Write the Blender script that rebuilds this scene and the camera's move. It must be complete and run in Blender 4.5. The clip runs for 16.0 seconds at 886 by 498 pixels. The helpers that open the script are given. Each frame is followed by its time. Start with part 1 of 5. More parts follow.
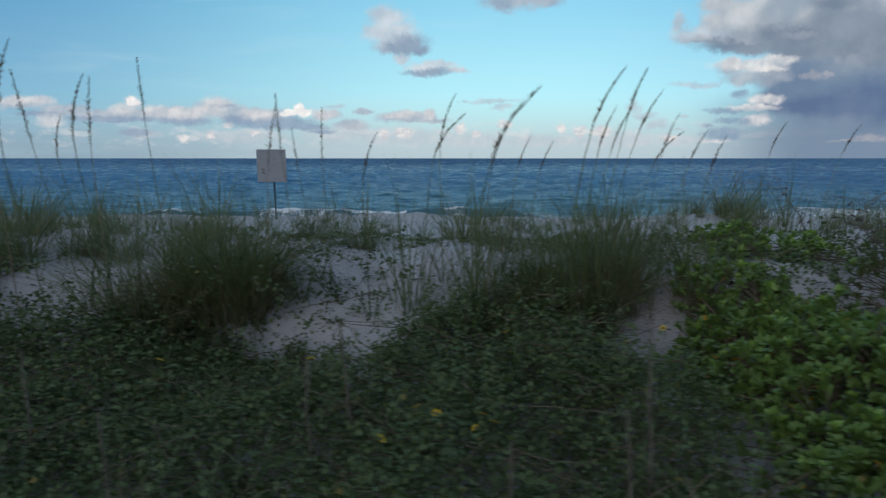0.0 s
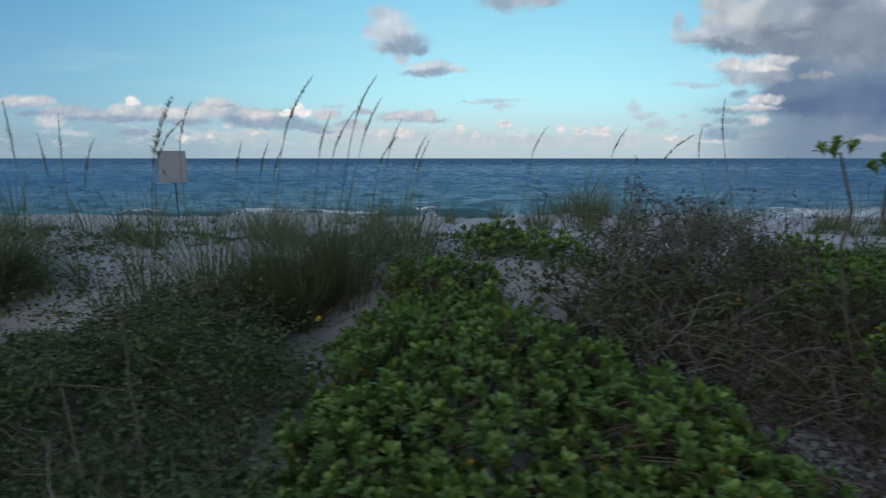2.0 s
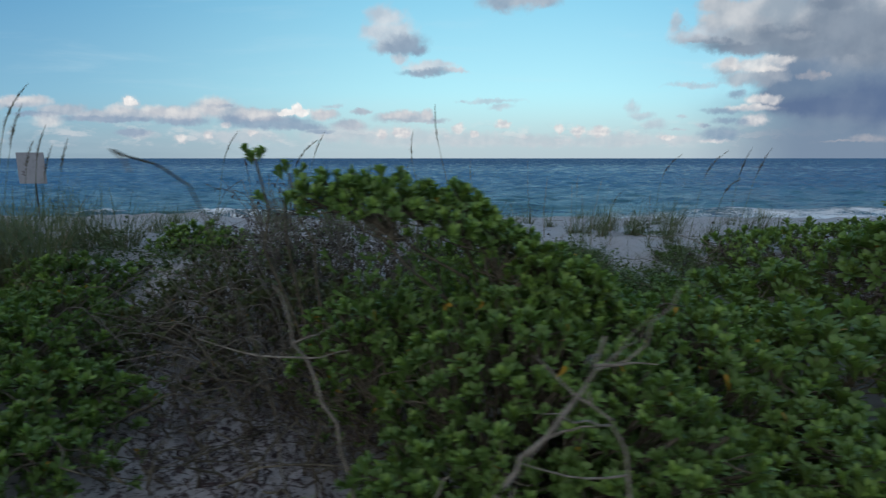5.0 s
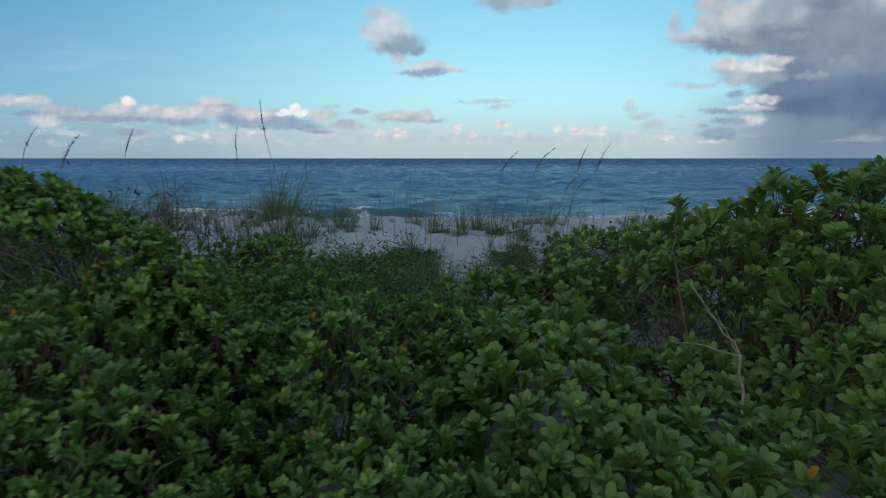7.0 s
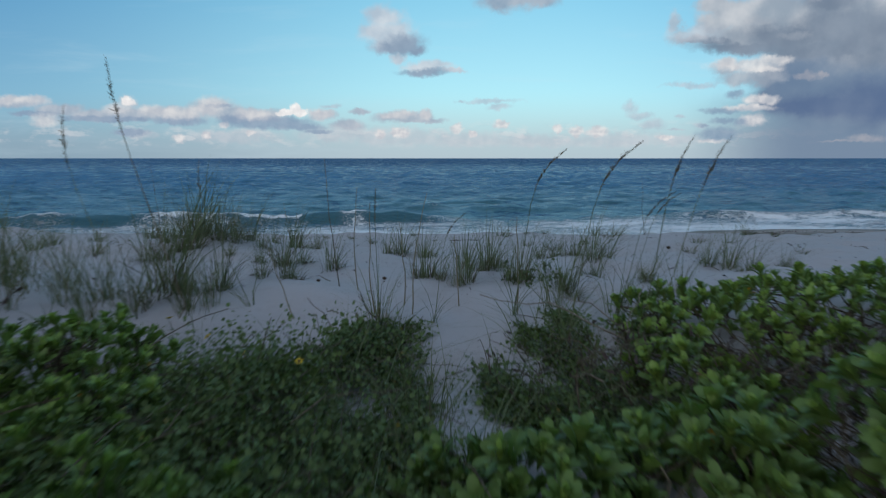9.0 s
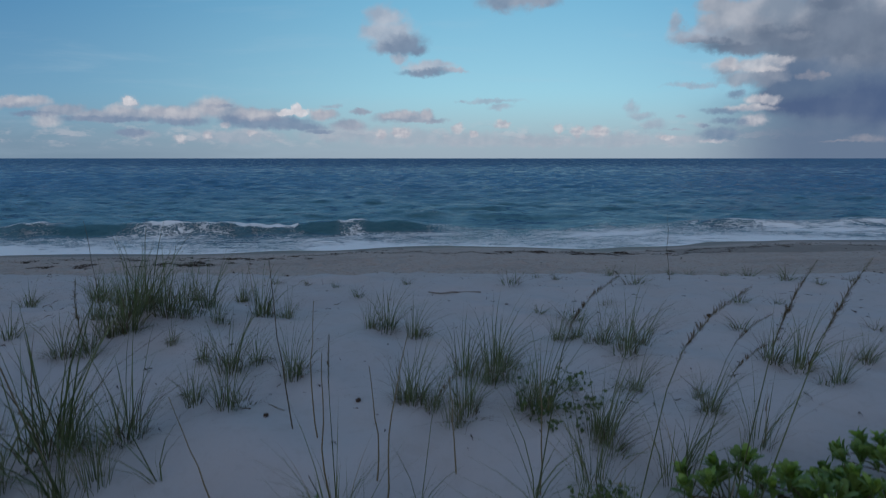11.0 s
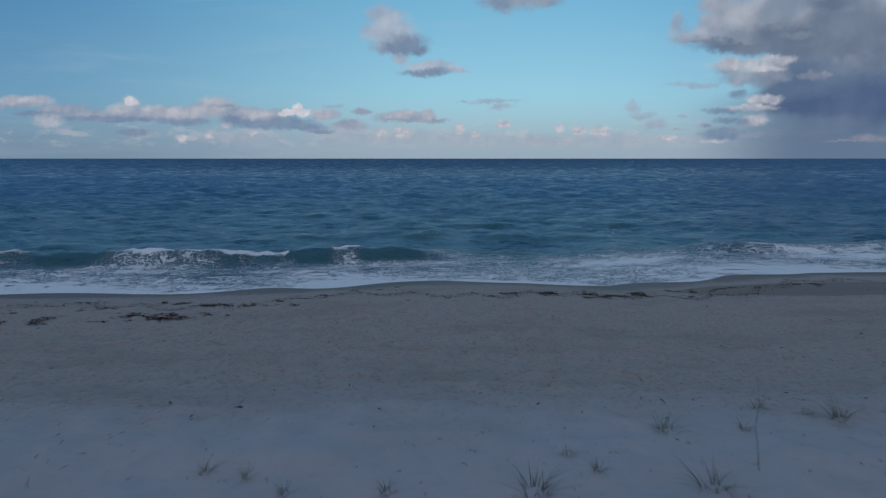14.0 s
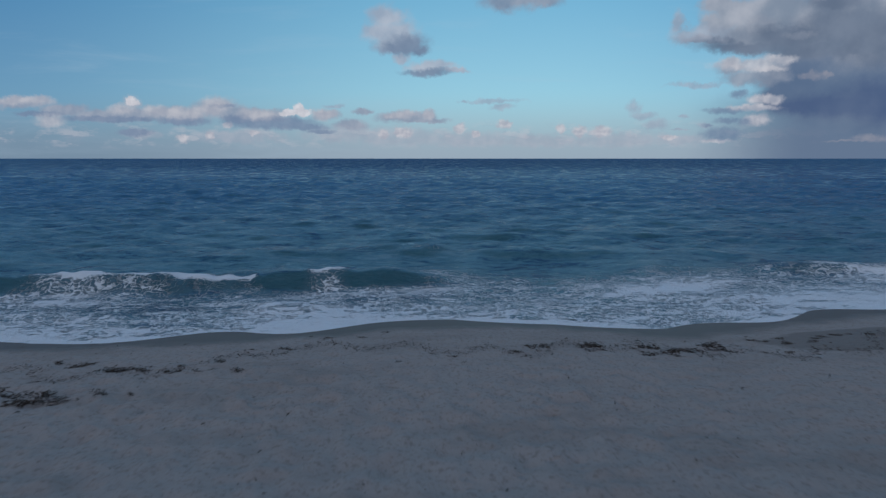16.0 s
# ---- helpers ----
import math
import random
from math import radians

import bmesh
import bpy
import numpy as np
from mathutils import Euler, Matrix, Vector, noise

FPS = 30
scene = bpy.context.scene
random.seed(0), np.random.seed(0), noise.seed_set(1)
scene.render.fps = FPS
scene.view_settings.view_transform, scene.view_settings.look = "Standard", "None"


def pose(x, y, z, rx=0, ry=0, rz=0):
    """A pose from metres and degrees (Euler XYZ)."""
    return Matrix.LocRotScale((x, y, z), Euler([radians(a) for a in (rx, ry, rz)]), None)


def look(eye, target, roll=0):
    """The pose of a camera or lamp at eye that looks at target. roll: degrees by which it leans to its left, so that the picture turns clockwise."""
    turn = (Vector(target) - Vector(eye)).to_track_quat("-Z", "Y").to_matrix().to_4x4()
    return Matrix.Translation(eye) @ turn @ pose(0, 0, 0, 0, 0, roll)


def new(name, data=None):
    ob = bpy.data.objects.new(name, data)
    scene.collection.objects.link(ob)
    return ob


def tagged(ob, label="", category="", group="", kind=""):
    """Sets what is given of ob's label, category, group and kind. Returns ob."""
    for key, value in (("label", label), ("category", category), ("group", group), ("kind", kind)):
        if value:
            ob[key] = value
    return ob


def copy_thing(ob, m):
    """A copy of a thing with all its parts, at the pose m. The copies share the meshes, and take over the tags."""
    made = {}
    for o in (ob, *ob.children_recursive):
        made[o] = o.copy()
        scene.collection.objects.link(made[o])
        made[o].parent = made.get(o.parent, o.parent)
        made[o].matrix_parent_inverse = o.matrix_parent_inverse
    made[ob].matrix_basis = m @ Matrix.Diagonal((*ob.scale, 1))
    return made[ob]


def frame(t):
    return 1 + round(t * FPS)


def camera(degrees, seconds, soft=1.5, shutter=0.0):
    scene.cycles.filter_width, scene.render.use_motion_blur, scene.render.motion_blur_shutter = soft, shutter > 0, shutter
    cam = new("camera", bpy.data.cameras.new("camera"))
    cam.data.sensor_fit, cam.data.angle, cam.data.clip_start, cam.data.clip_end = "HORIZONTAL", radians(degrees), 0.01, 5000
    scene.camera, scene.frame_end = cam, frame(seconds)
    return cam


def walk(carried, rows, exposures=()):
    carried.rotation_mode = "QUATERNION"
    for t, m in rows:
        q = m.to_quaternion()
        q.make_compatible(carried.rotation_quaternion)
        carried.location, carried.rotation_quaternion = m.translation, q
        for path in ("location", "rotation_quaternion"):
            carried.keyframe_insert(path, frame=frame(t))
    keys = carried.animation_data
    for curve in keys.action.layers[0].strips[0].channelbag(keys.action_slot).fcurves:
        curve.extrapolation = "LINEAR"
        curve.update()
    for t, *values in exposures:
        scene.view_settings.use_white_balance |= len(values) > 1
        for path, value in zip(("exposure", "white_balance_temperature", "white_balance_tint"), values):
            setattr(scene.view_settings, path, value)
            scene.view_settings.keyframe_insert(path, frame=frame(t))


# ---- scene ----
# The camera: it slides along behind the dune, goes over it to the sea, and climbs on the way.
P = -9.78
cam = camera(80.0, 16.0, soft=1.25, shutter=0.55)
PATH = [
    (0.0, pose(0.001, 0.001, 3.499, 90 + P, 0, 0.00)),
    (0.5, pose(0.419, -0.050, 3.504, 90 + P, 0, -0.01)),
    (1.0, pose(0.832, -0.102, 3.508, 90 + P, 0, -0.02)),
    (1.5, pose(1.239, -0.153, 3.513, 90 + P, 0, -0.03)),
    (2.0, pose(1.642, -0.203, 3.518, 90 + P, 0, -0.04)),
    (2.5, pose(2.040, -0.251, 3.522, 90 + P, 0, -0.05)),
    (3.0, pose(2.436, -0.295, 3.526, 90 + P, 0, -0.08)),
    (3.5, pose(2.829, -0.334, 3.530, 90 + P, 0, -0.11)),
    (4.0, pose(3.221, -0.367, 3.534, 90 + P, 0, -0.14)),
    (4.5, pose(3.612, -0.393, 3.538, 90 + P, 0, -0.18)),
    (5.0, pose(4.002, -0.411, 3.542, 90 + P, 0, -0.21)),
    (5.2, pose(4.159, -0.415, 3.543, 90 + P, 0, -0.22)),
    (7.3, pose(5.478, -0.172, 3.511, 90 + P, 0, -0.38)),
    (7.5, pose(5.470, 0.004, 3.509, 90 + P, 0, -0.38)),
    (8.0, pose(5.465, 0.523, 3.509, 90 + P, 0, -0.38)),
    (8.5, pose(5.477, 1.107, 3.517, 90 + P, 0, -0.38)),
    (9.0, pose(5.492, 1.694, 3.531, 90 + P, 0, -0.38)),
    (9.2, pose(5.497, 1.917, 3.539, 90 + P, 0, -0.38)),
    (11.3, pose(5.542, 2.646, 4.102, 90 + P, 0, -0.25)),
    (11.5, pose(5.544, 2.663, 4.234, 90 + P, 0, -0.24)),
    (12.0, pose(5.558, 2.699, 4.591, 90 + P, 0, -0.22)),
    (12.5, pose(5.575, 2.841, 4.880, 90 + P, 0, -0.20)),
    (13.0, pose(5.587, 3.191, 5.046, 90 + P, 0, -0.18)),
    (13.5, pose(5.593, 3.796, 5.097, 90 + P, 0, -0.16)),
    (14.0, pose(5.594, 4.663, 5.082, 90 + P, 0, -0.14)),
    (14.5, pose(5.591, 5.764, 5.059, 90 + P, 0, -0.11)),
    (15.0, pose(5.582, 7.043, 5.074, 90 + P, 0, -0.09)),
    (15.5, pose(5.561, 8.426, 5.128, 90 + P, 0, -0.07)),
    (16.0, pose(5.512, 9.828, 5.159, 90 + P, 0, -0.05)),
]
EXPOSURE = [(0.0, 0.05, 6530, 10.5), (5.0, 0.05, 6530, 10.5), (8.0, 0.05, 6480, 10.5), (9.2, -0.04, 6420, 11), (11.3, -0.48, 6080, 14.5), (16.0, -0.52, 6000, 14.5)]
walk(cam, PATH, EXPOSURE)
# ---------------------------------------------------------------- node helpers
def nodes_of(tree):
    tree.nodes.clear()
    return tree.nodes, tree.links


def math_node(tree, op, a, b=None, c=None, clamp=False):
    n = tree.nodes.new("ShaderNodeMath")
    n.operation, n.use_clamp = op, clamp
    for i, v in enumerate((a, b, c)):
        if v is None:
            continue
        if isinstance(v, (int, float)):
            n.inputs[i].default_value = v
        else:
            tree.links.new(v, n.inputs[i])
    return n.outputs[0]


def vec_node(tree, op, a, b=None, c=None):
    n = tree.nodes.new("ShaderNodeVectorMath")
    n.operation = op
    for i, v in enumerate((a, b, c)):
        if v is None:
            continue
        if isinstance(v, (tuple, list)):
            n.inputs[i].default_value = v
        else:
            tree.links.new(v, n.inputs[i])
    return n.outputs["Value"] if op == "LENGTH" else n.outputs["Vector"]


def ramp01(tree, value, lo, hi, kind="SMOOTHSTEP", to=(0.0, 1.0)):
    n = tree.nodes.new("ShaderNodeMapRange")
    n.interpolation_type = kind
    tree.links.new(value, n.inputs["Value"])
    n.inputs["From Min"].default_value, n.inputs["From Max"].default_value = lo, hi
    n.inputs["To Min"].default_value, n.inputs["To Max"].default_value = to
    return n.outputs["Result"]


def mix_col(tree, fac, a, b, blend="MIX"):
    n = tree.nodes.new("ShaderNodeMix")
    n.data_type, n.blend_type = "RGBA", blend
    for key, v in (("Factor", fac), ("A", a), ("B", b)):
        socket = [s for s in n.inputs if s.name == key and s.type == ("VALUE" if key == "Factor" else "RGBA")][0]
        if isinstance(v, (int, float)):
            socket.default_value = v
        elif isinstance(v, (tuple, list)):
            socket.default_value = (*v[:3], 1)
        else:
            tree.links.new(v, socket)
    return [s for s in n.outputs if s.type == "RGBA"][0]


def noise_node(tree, vector, scale, detail=4.0, rough=0.55, distortion=0.0):
    n = tree.nodes.new("ShaderNodeTexNoise")
    n.inputs["Scale"].default_value, n.inputs["Detail"].default_value = scale, detail
    n.inputs["Roughness"].default_value, n.inputs["Distortion"].default_value = rough, distortion
    if vector is not None:
        tree.links.new(vector, n.inputs["Vector"])
    return n.outputs[0], n.outputs["Color"]


# ---------------------------------------------------------------- sky: evening blue with broken cumulus
def cloud_field(name, clouds):
    """A node group: how far out a direction lies from the nearest cloud's heart (1 at its rim)."""
    g = bpy.data.node_groups.new(name, "ShaderNodeTree")
    g.interface.new_socket("Vector", in_out="INPUT", socket_type="NodeSocketVector")
    g.interface.new_socket("Depth", in_out="OUTPUT", socket_type="NodeSocketFloat")
    src, dst = g.nodes.new("NodeGroupInput"), g.nodes.new("NodeGroupOutput")
    best = None
    for u, v, a, b in clouds:
        d = vec_node(g, "LENGTH", vec_node(g, "MULTIPLY_ADD", src.outputs[0], (1 / a, 1 / b, 0), (-u / a, -v / b, 0)))
        best = d if best is None else math_node(g, "SMOOTH_MIN", best, d, 0.30)
    g.links.new(best, dst.inputs[0])
    return g


SUN_AZ, SUN_EL = radians(215), radians(16)      # low behind the dune, to the south-west
world = bpy.data.worlds.new("evening_sky")
scene.world = world
world.use_nodes = True
wt = world.node_tree
wn, wl = nodes_of(wt)
sky = wn.new("ShaderNodeTexSky")
sky.sky_type, sky.sun_disc = "NISHITA", False
sky.sun_elevation, sky.sun_rotation = SUN_EL, SUN_AZ
sky.air_density, sky.dust_density, sky.ozone_density = 1.0, 1.2, 1.6
coord = wn.new("ShaderNodeTexCoord")
sep = wn.new("ShaderNodeSeparateXYZ")
wl.new(coord.outputs["Generated"], sep.inputs[0])
ahead = math_node(wt, "MAXIMUM", math_node(wt, "ABSOLUTE", sep.outputs["Y"]), 0.06)
up_v = math_node(wt, "DIVIDE", sep.outputs["Z"], ahead)
comb = wn.new("ShaderNodeCombineXYZ")
wl.new(math_node(wt, "DIVIDE", sep.outputs["X"], ahead), comb.inputs[0])
wl.new(up_v, comb.inputs[1])
flat_dir = comb.outputs[0]
# cloud rims curl at two sizes, the finer ones towards the horizon
curl_a = vec_node(wt, "SUBTRACT", noise_node(wt, flat_dir, 24, 5, 0.55)[1], (0.5, 0.5, 0.5))
curl_b = vec_node(wt, "SUBTRACT", noise_node(wt, flat_dir, 80, 5, 0.6)[1], (0.5, 0.5, 0.5))
amp = ramp01(wt, up_v, 0.03, 0.22, "LINEAR", (0.010, 0.040))
amp_vec = wn.new("ShaderNodeCombineXYZ")
wl.new(amp, amp_vec.inputs[0])
wl.new(math_node(wt, "MULTIPLY", amp, 0.8), amp_vec.inputs[1])
warped = vec_node(wt, "ADD", vec_node(wt, "ADD", flat_dir, vec_node(wt, "MULTIPLY", curl_b, (0.016, 0.012, 0.0))),
                  vec_node(wt, "MULTIPLY", curl_a, amp_vec.outputs[0]))
SKY_GAIN = 10.0


def group_node(g, vector):
    n = wn.new("ShaderNodeGroup")
    n.node_tree = g
    wl.new(vector, n.inputs[0])
    return n.outputs[0]


def times(c):
    return tuple(v * SKY_GAIN for v in c)


tinted = mix_col(wt, 1.0, sky.outputs[0], (0.72, 1.0, 1.12), "MULTIPLY")
depth_col = mix_col(wt, ramp01(wt, up_v, 0.05, 0.34, "LINEAR"), times((0.45, 0.81, 0.92)), times((0.175, 0.53, 0.79)))
tinted = mix_col(wt, 0.75, tinted, depth_col)
sepu = wn.new("ShaderNodeSeparateXYZ")
wl.new(flat_dir, sepu.inputs[0])
aside = math_node(wt, "ABSOLUTE", math_node(wt, "SUBTRACT", sepu.outputs[0], 0.12))
tinted = mix_col(wt, 1.0, tinted, mix_col(wt, ramp01(wt, aside, 0.05, 1.0), (1.26, 1.22, 1.14), (0.66, 0.71, 0.82)), "MULTIPLY")
# unseen broken grey cloud overhead and behind, added to dim and tint the ground light
over_n, _ = noise_node(wt, coord.outputs["Generated"], 2.6, 6, 0.55)
overhead = math_node(wt, "MAXIMUM", ramp01(wt, sep.outputs["Z"], 0.50, 0.70), ramp01(wt, sep.outputs["Y"], 0.25, -0.1))
over_mask = math_node(wt, "MULTIPLY", overhead, ramp01(wt, over_n, 0.30, 0.52))
tinted = mix_col(wt, math_node(wt, "MULTIPLY", over_mask, 0.95), tinted, times((0.325, 0.355, 0.435)))
haze = ramp01(wt, up_v, 0.13, 0.0)
cirrus_n, _ = noise_node(wt, vec_node(wt, "MULTIPLY", flat_dir, (1.2, 9.0, 1.0)), 2.2, 6, 0.6, 0.4)
cirrus = math_node(wt, "MULTIPLY", ramp01(wt, cirrus_n, 0.5, 0.8), 0.22)
haze_col = mix_col(wt, ramp01(wt, sepu.outputs[0], 0.0, -0.75), times((0.46, 0.545, 0.60)), times((0.27, 0.37, 0.45)))
colour = mix_col(wt, math_node(wt, "MULTIPLY", haze, 0.88), tinted, haze_col)
colour = mix_col(wt, cirrus, colour, times((0.6, 0.76, 0.84)))
# low far cumulus along the horizon
low_n, _ = noise_node(wt, vec_node(wt, "MULTIPLY", flat_dir, (1.0, 2.4, 1.0)), 15, 6, 0.6)
low_band = math_node(wt, "MULTIPLY", ramp01(wt, up_v, 0.012, 0.035), ramp01(wt, up_v, 0.075, 0.045))
low_mask = math_node(wt, "MULTIPLY", low_band, ramp01(wt, low_n, 0.46, 0.66))
low_n2, _ = noise_node(wt, vec_node(wt, "MULTIPLY", vec_node(wt, "ADD", flat_dir, (-0.006, 0.010, 0)), (1.0, 2.4, 1.0)), 15, 6, 0.6)
low_lit = ramp01(wt, math_node(wt, "SUBTRACT", low_n, low_n2), -0.02, 0.07)
low_col = mix_col(wt, low_lit, times((0.42, 0.47, 0.55)), times((0.80, 0.76, 0.76)))
colour = mix_col(wt, math_node(wt, "MULTIPLY", low_mask, 0.4), colour, low_col)
# rain shade under the bank
sepf = wn.new("ShaderNodeSeparateXYZ")
wl.new(warped, sepf.inputs[0])
rain = math_node(wt, "MULTIPLY", ramp01(wt, sepf.outputs[0], 0.42, 0.68), ramp01(wt, sepf.outputs[1], 0.13, 0.085))
colour = mix_col(wt, math_node(wt, "MULTIPLY", rain, 0.92), colour, times((0.165, 0.235, 0.34)))
def cloud_layer(under, name, clouds, shade, lit, soft, ragged, grain, cover):
    """Lay clouds over the sky: blots (across, up, half width, half height) in tangents from due north."""
    n_rim, _ = noise_node(wt, flat_dir, grain, 7, 0.58)
    soft_a, _ = noise_node(wt, flat_dir, grain * 0.55, 4, 0.48)
    soft_b, _ = noise_node(wt, vec_node(wt, "ADD", flat_dir, (-0.28 / grain, 0.38 / grain, 0)), grain * 0.55, 4, 0.48)
    depth = group_node(cloud_field(name, clouds), warped)
    rim = math_node(wt, "ADD", depth, math_node(wt, "MULTIPLY", math_node(wt, "SUBTRACT", n_rim, 0.5), ragged))
    mask = math_node(wt, "MULTIPLY", ramp01(wt, rim, 1 + soft, 1 - soft), cover)
    light = ramp01(wt, math_node(wt, "SUBTRACT", soft_b, soft_a), -0.16, 0.20)
    return mix_col(wt, mask, under, mix_col(wt, light, times(shade), times(lit)))


colour = cloud_layer(colour, "low_haze", [(-0.085, 0.039, 0.099, 0.0143), (0.051, 0.034, 0.089, 0.0123), (0.188, 0.031, 0.089, 0.0103), (0.324, 0.034, 0.089, 0.0123), (-0.378, 0.039, 0.073, 0.0112), (-0.189, 0.043, 0.063, 0.0123), (0.44, 0.034, 0.042, 0.0082), (-0.555, 0.043, 0.031, 0.0061)],
                     (0.47, 0.52, 0.585), (0.62, 0.62, 0.66), 0.55, 1.5, 45, 0.55)
colour = cloud_layer(colour, "low_peaks", [(0.032, 0.054, 0.011, 0.0092), (0.06, 0.043, 0.008, 0.0061), (0.114, 0.061, 0.013, 0.0081), (0.219, 0.053, 0.009, 0.0082), (0.254, 0.049, 0.012, 0.0092), (0.294, 0.049, 0.017, 0.0102), (-0.111, 0.043, 0.009, 0.0082), (-0.072, 0.046, 0.019, 0.0082), (-0.43, 0.041, 0.009, 0.0072), (-0.482, 0.036, 0.013, 0.0072), (-0.397, 0.06, 0.009, 0.0061), (-0.348, 0.045, 0.009, 0.0051), (0.419, 0.038, 0.017, 0.0041)],
                     (0.56, 0.57, 0.61), (0.84, 0.81, 0.79), 0.4, 0.9, 90, 0.85)
colour = cloud_layer(colour, "row_body", [(-0.777, 0.099, 0.062, 0.01), (-0.696, 0.087, 0.047, 0.011), (-0.634, 0.078, 0.047, 0.0121), (-0.572, 0.077, 0.067, 0.0111), (-0.489, 0.079, 0.06, 0.0131), (-0.416, 0.089, 0.044, 0.0151), (-0.37, 0.079, 0.047, 0.0141), (-0.323, 0.076, 0.042, 0.0121), (-0.214, 0.079, 0.025, 0.0091), (-0.069, 0.074, 0.05, 0.0101), (-0.027, 0.075, 0.015, 0.0091), (-0.038, 0.068, 0.047, 0.0051), (-0.146, 0.085, 0.019, 0.006), (-0.168, 0.06, 0.031, 0.0091)],
                     (0.36, 0.43, 0.52), (0.50, 0.54, 0.60), 0.42, 0.75, 50, 0.92)
colour = cloud_layer(colour, "row_base", [(-0.743, 0.079, 0.041, 0.005), (-0.635, 0.071, 0.064, 0.0061), (-0.589, 0.069, 0.052, 0.0051), (-0.475, 0.068, 0.05, 0.0071), (-0.314, 0.063, 0.081, 0.0112), (-0.365, 0.069, 0.044, 0.0091), (-0.267, 0.057, 0.052, 0.0071), (-0.226, 0.049, 0.025, 0.0041), (-0.405, 0.094, 0.025, 0.004), (-0.57, 0.046, 0.029, 0.0061)],
                     (0.235, 0.325, 0.455), (0.31, 0.395, 0.51), 0.4, 0.7, 50, 0.85)
colour = cloud_layer(colour, "row_light", [(-0.776, 0.104, 0.039, 0.007), (-0.734, 0.106, 0.023, 0.007), (-0.568, 0.097, 0.014, 0.013), (-0.589, 0.089, 0.023, 0.008), (-0.525, 0.086, 0.025, 0.0091), (-0.496, 0.082, 0.027, 0.0091), (-0.456, 0.083, 0.023, 0.0101), (-0.415, 0.103, 0.025, 0.009), (-0.428, 0.087, 0.027, 0.0101), (-0.339, 0.079, 0.033, 0.0091), (-0.219, 0.08, 0.023, 0.0091), (-0.724, 0.068, 0.025, 0.0111), (-0.061, 0.082, 0.019, 0.0061), (-0.026, 0.078, 0.009, 0.0081), (-0.084, 0.077, 0.023, 0.0061)],
                     (0.52, 0.55, 0.60), (0.72, 0.72, 0.72), 0.60, 0.8, 60, 0.85)
colour = cloud_layer(colour, "row_peak", [(-0.264, 0.088, 0.012, 0.0101), (-0.281, 0.081, 0.018, 0.0061), (-0.256, 0.081, 0.013, 0.0071), (-0.567, 0.102, 0.01, 0.009)],
                     (0.78, 0.77, 0.77), (0.97, 0.95, 0.92), 0.25, 0.6, 90, 0.95)
colour = cloud_layer(colour, "scraps", [(0.092, 0.103, 0.044, 0.004), (0.108, 0.092, 0.021, 0.005), (0.04, 0.102, 0.009, 0.003), (-0.198, 0.095, 0.019, 0.003), (0.352, 0.092, 0.012, 0.0111), (0.372, 0.077, 0.021, 0.0061), (0.396, 0.061, 0.021, 0.0081), (0.464, 0.132, 0.045, 0.004), (0.445, 0.075, 0.009, 0.003), (0.485, 0.06, 0.012, 0.0051), (0.439, 0.052, 0.015, 0.002)],
                     (0.4, 0.46, 0.55), (0.54, 0.57, 0.64), 0.65, 1.5, 60, 0.6)
colour = cloud_layer(colour, "top_cloud", [(0.125, 0.275, 0.052, 0.0169), (0.175, 0.275, 0.035, 0.0122)],
                     (0.255, 0.345, 0.455), (0.43, 0.49, 0.56), 0.45, 0.9, 28, 0.92)
colour = cloud_layer(colour, "puff_light", [(-0.099, 0.246, 0.032, 0.019), (-0.11, 0.222, 0.03, 0.0211), (-0.082, 0.218, 0.037, 0.023), (-0.093, 0.201, 0.028, 0.0135), (-0.021, 0.163, 0.043, 0.0088), (0.025, 0.156, 0.023, 0.0039), (-0.075, 0.178, 0.012, 0.0088)],
                     (0.46, 0.52, 0.60), (0.66, 0.69, 0.73), 0.55, 0.9, 26, 0.85)
colour = cloud_layer(colour, "puff_shade", [(-0.062, 0.204, 0.032, 0.0164), (-0.08, 0.195, 0.035, 0.0107), (-0.046, 0.193, 0.02, 0.0087), (-0.027, 0.153, 0.039, 0.0059)],
                     (0.225, 0.315, 0.43), (0.30, 0.39, 0.50), 0.60, 0.7, 28, 0.95)
colour = cloud_layer(colour, "bank_body", [(0.659, 0.142, 0.088, 0.0413), (0.734, 0.122, 0.135, 0.0573), (0.827, 0.122, 0.145, 0.0739), (0.632, 0.107, 0.057, 0.028), (0.707, 0.172, 0.103, 0.0293)],
                     (0.140, 0.205, 0.315), (0.215, 0.28, 0.375), 0.30, 0.6, 14, 0.97)
colour = cloud_layer(colour, "bank_heart", [(0.737, 0.096, 0.109, 0.0201), (0.799, 0.104, 0.083, 0.0359), (0.675, 0.094, 0.063, 0.0121)],
                     (0.098, 0.155, 0.28), (0.13, 0.19, 0.31), 0.45, 0.5, 14, 0.85)
colour = cloud_layer(colour, "deck_light", [(0.491, 0.27, 0.03, 0.0189), (0.535, 0.251, 0.059, 0.0284), (0.496, 0.235, 0.035, 0.0191), (0.595, 0.254, 0.071, 0.0378), (0.559, 0.216, 0.082, 0.025), (0.668, 0.24, 0.122, 0.0522), (0.788, 0.249, 0.132, 0.0753)],
                     (0.31, 0.37, 0.44), (0.60, 0.62, 0.645), 0.42, 0.9, 17, 0.95)
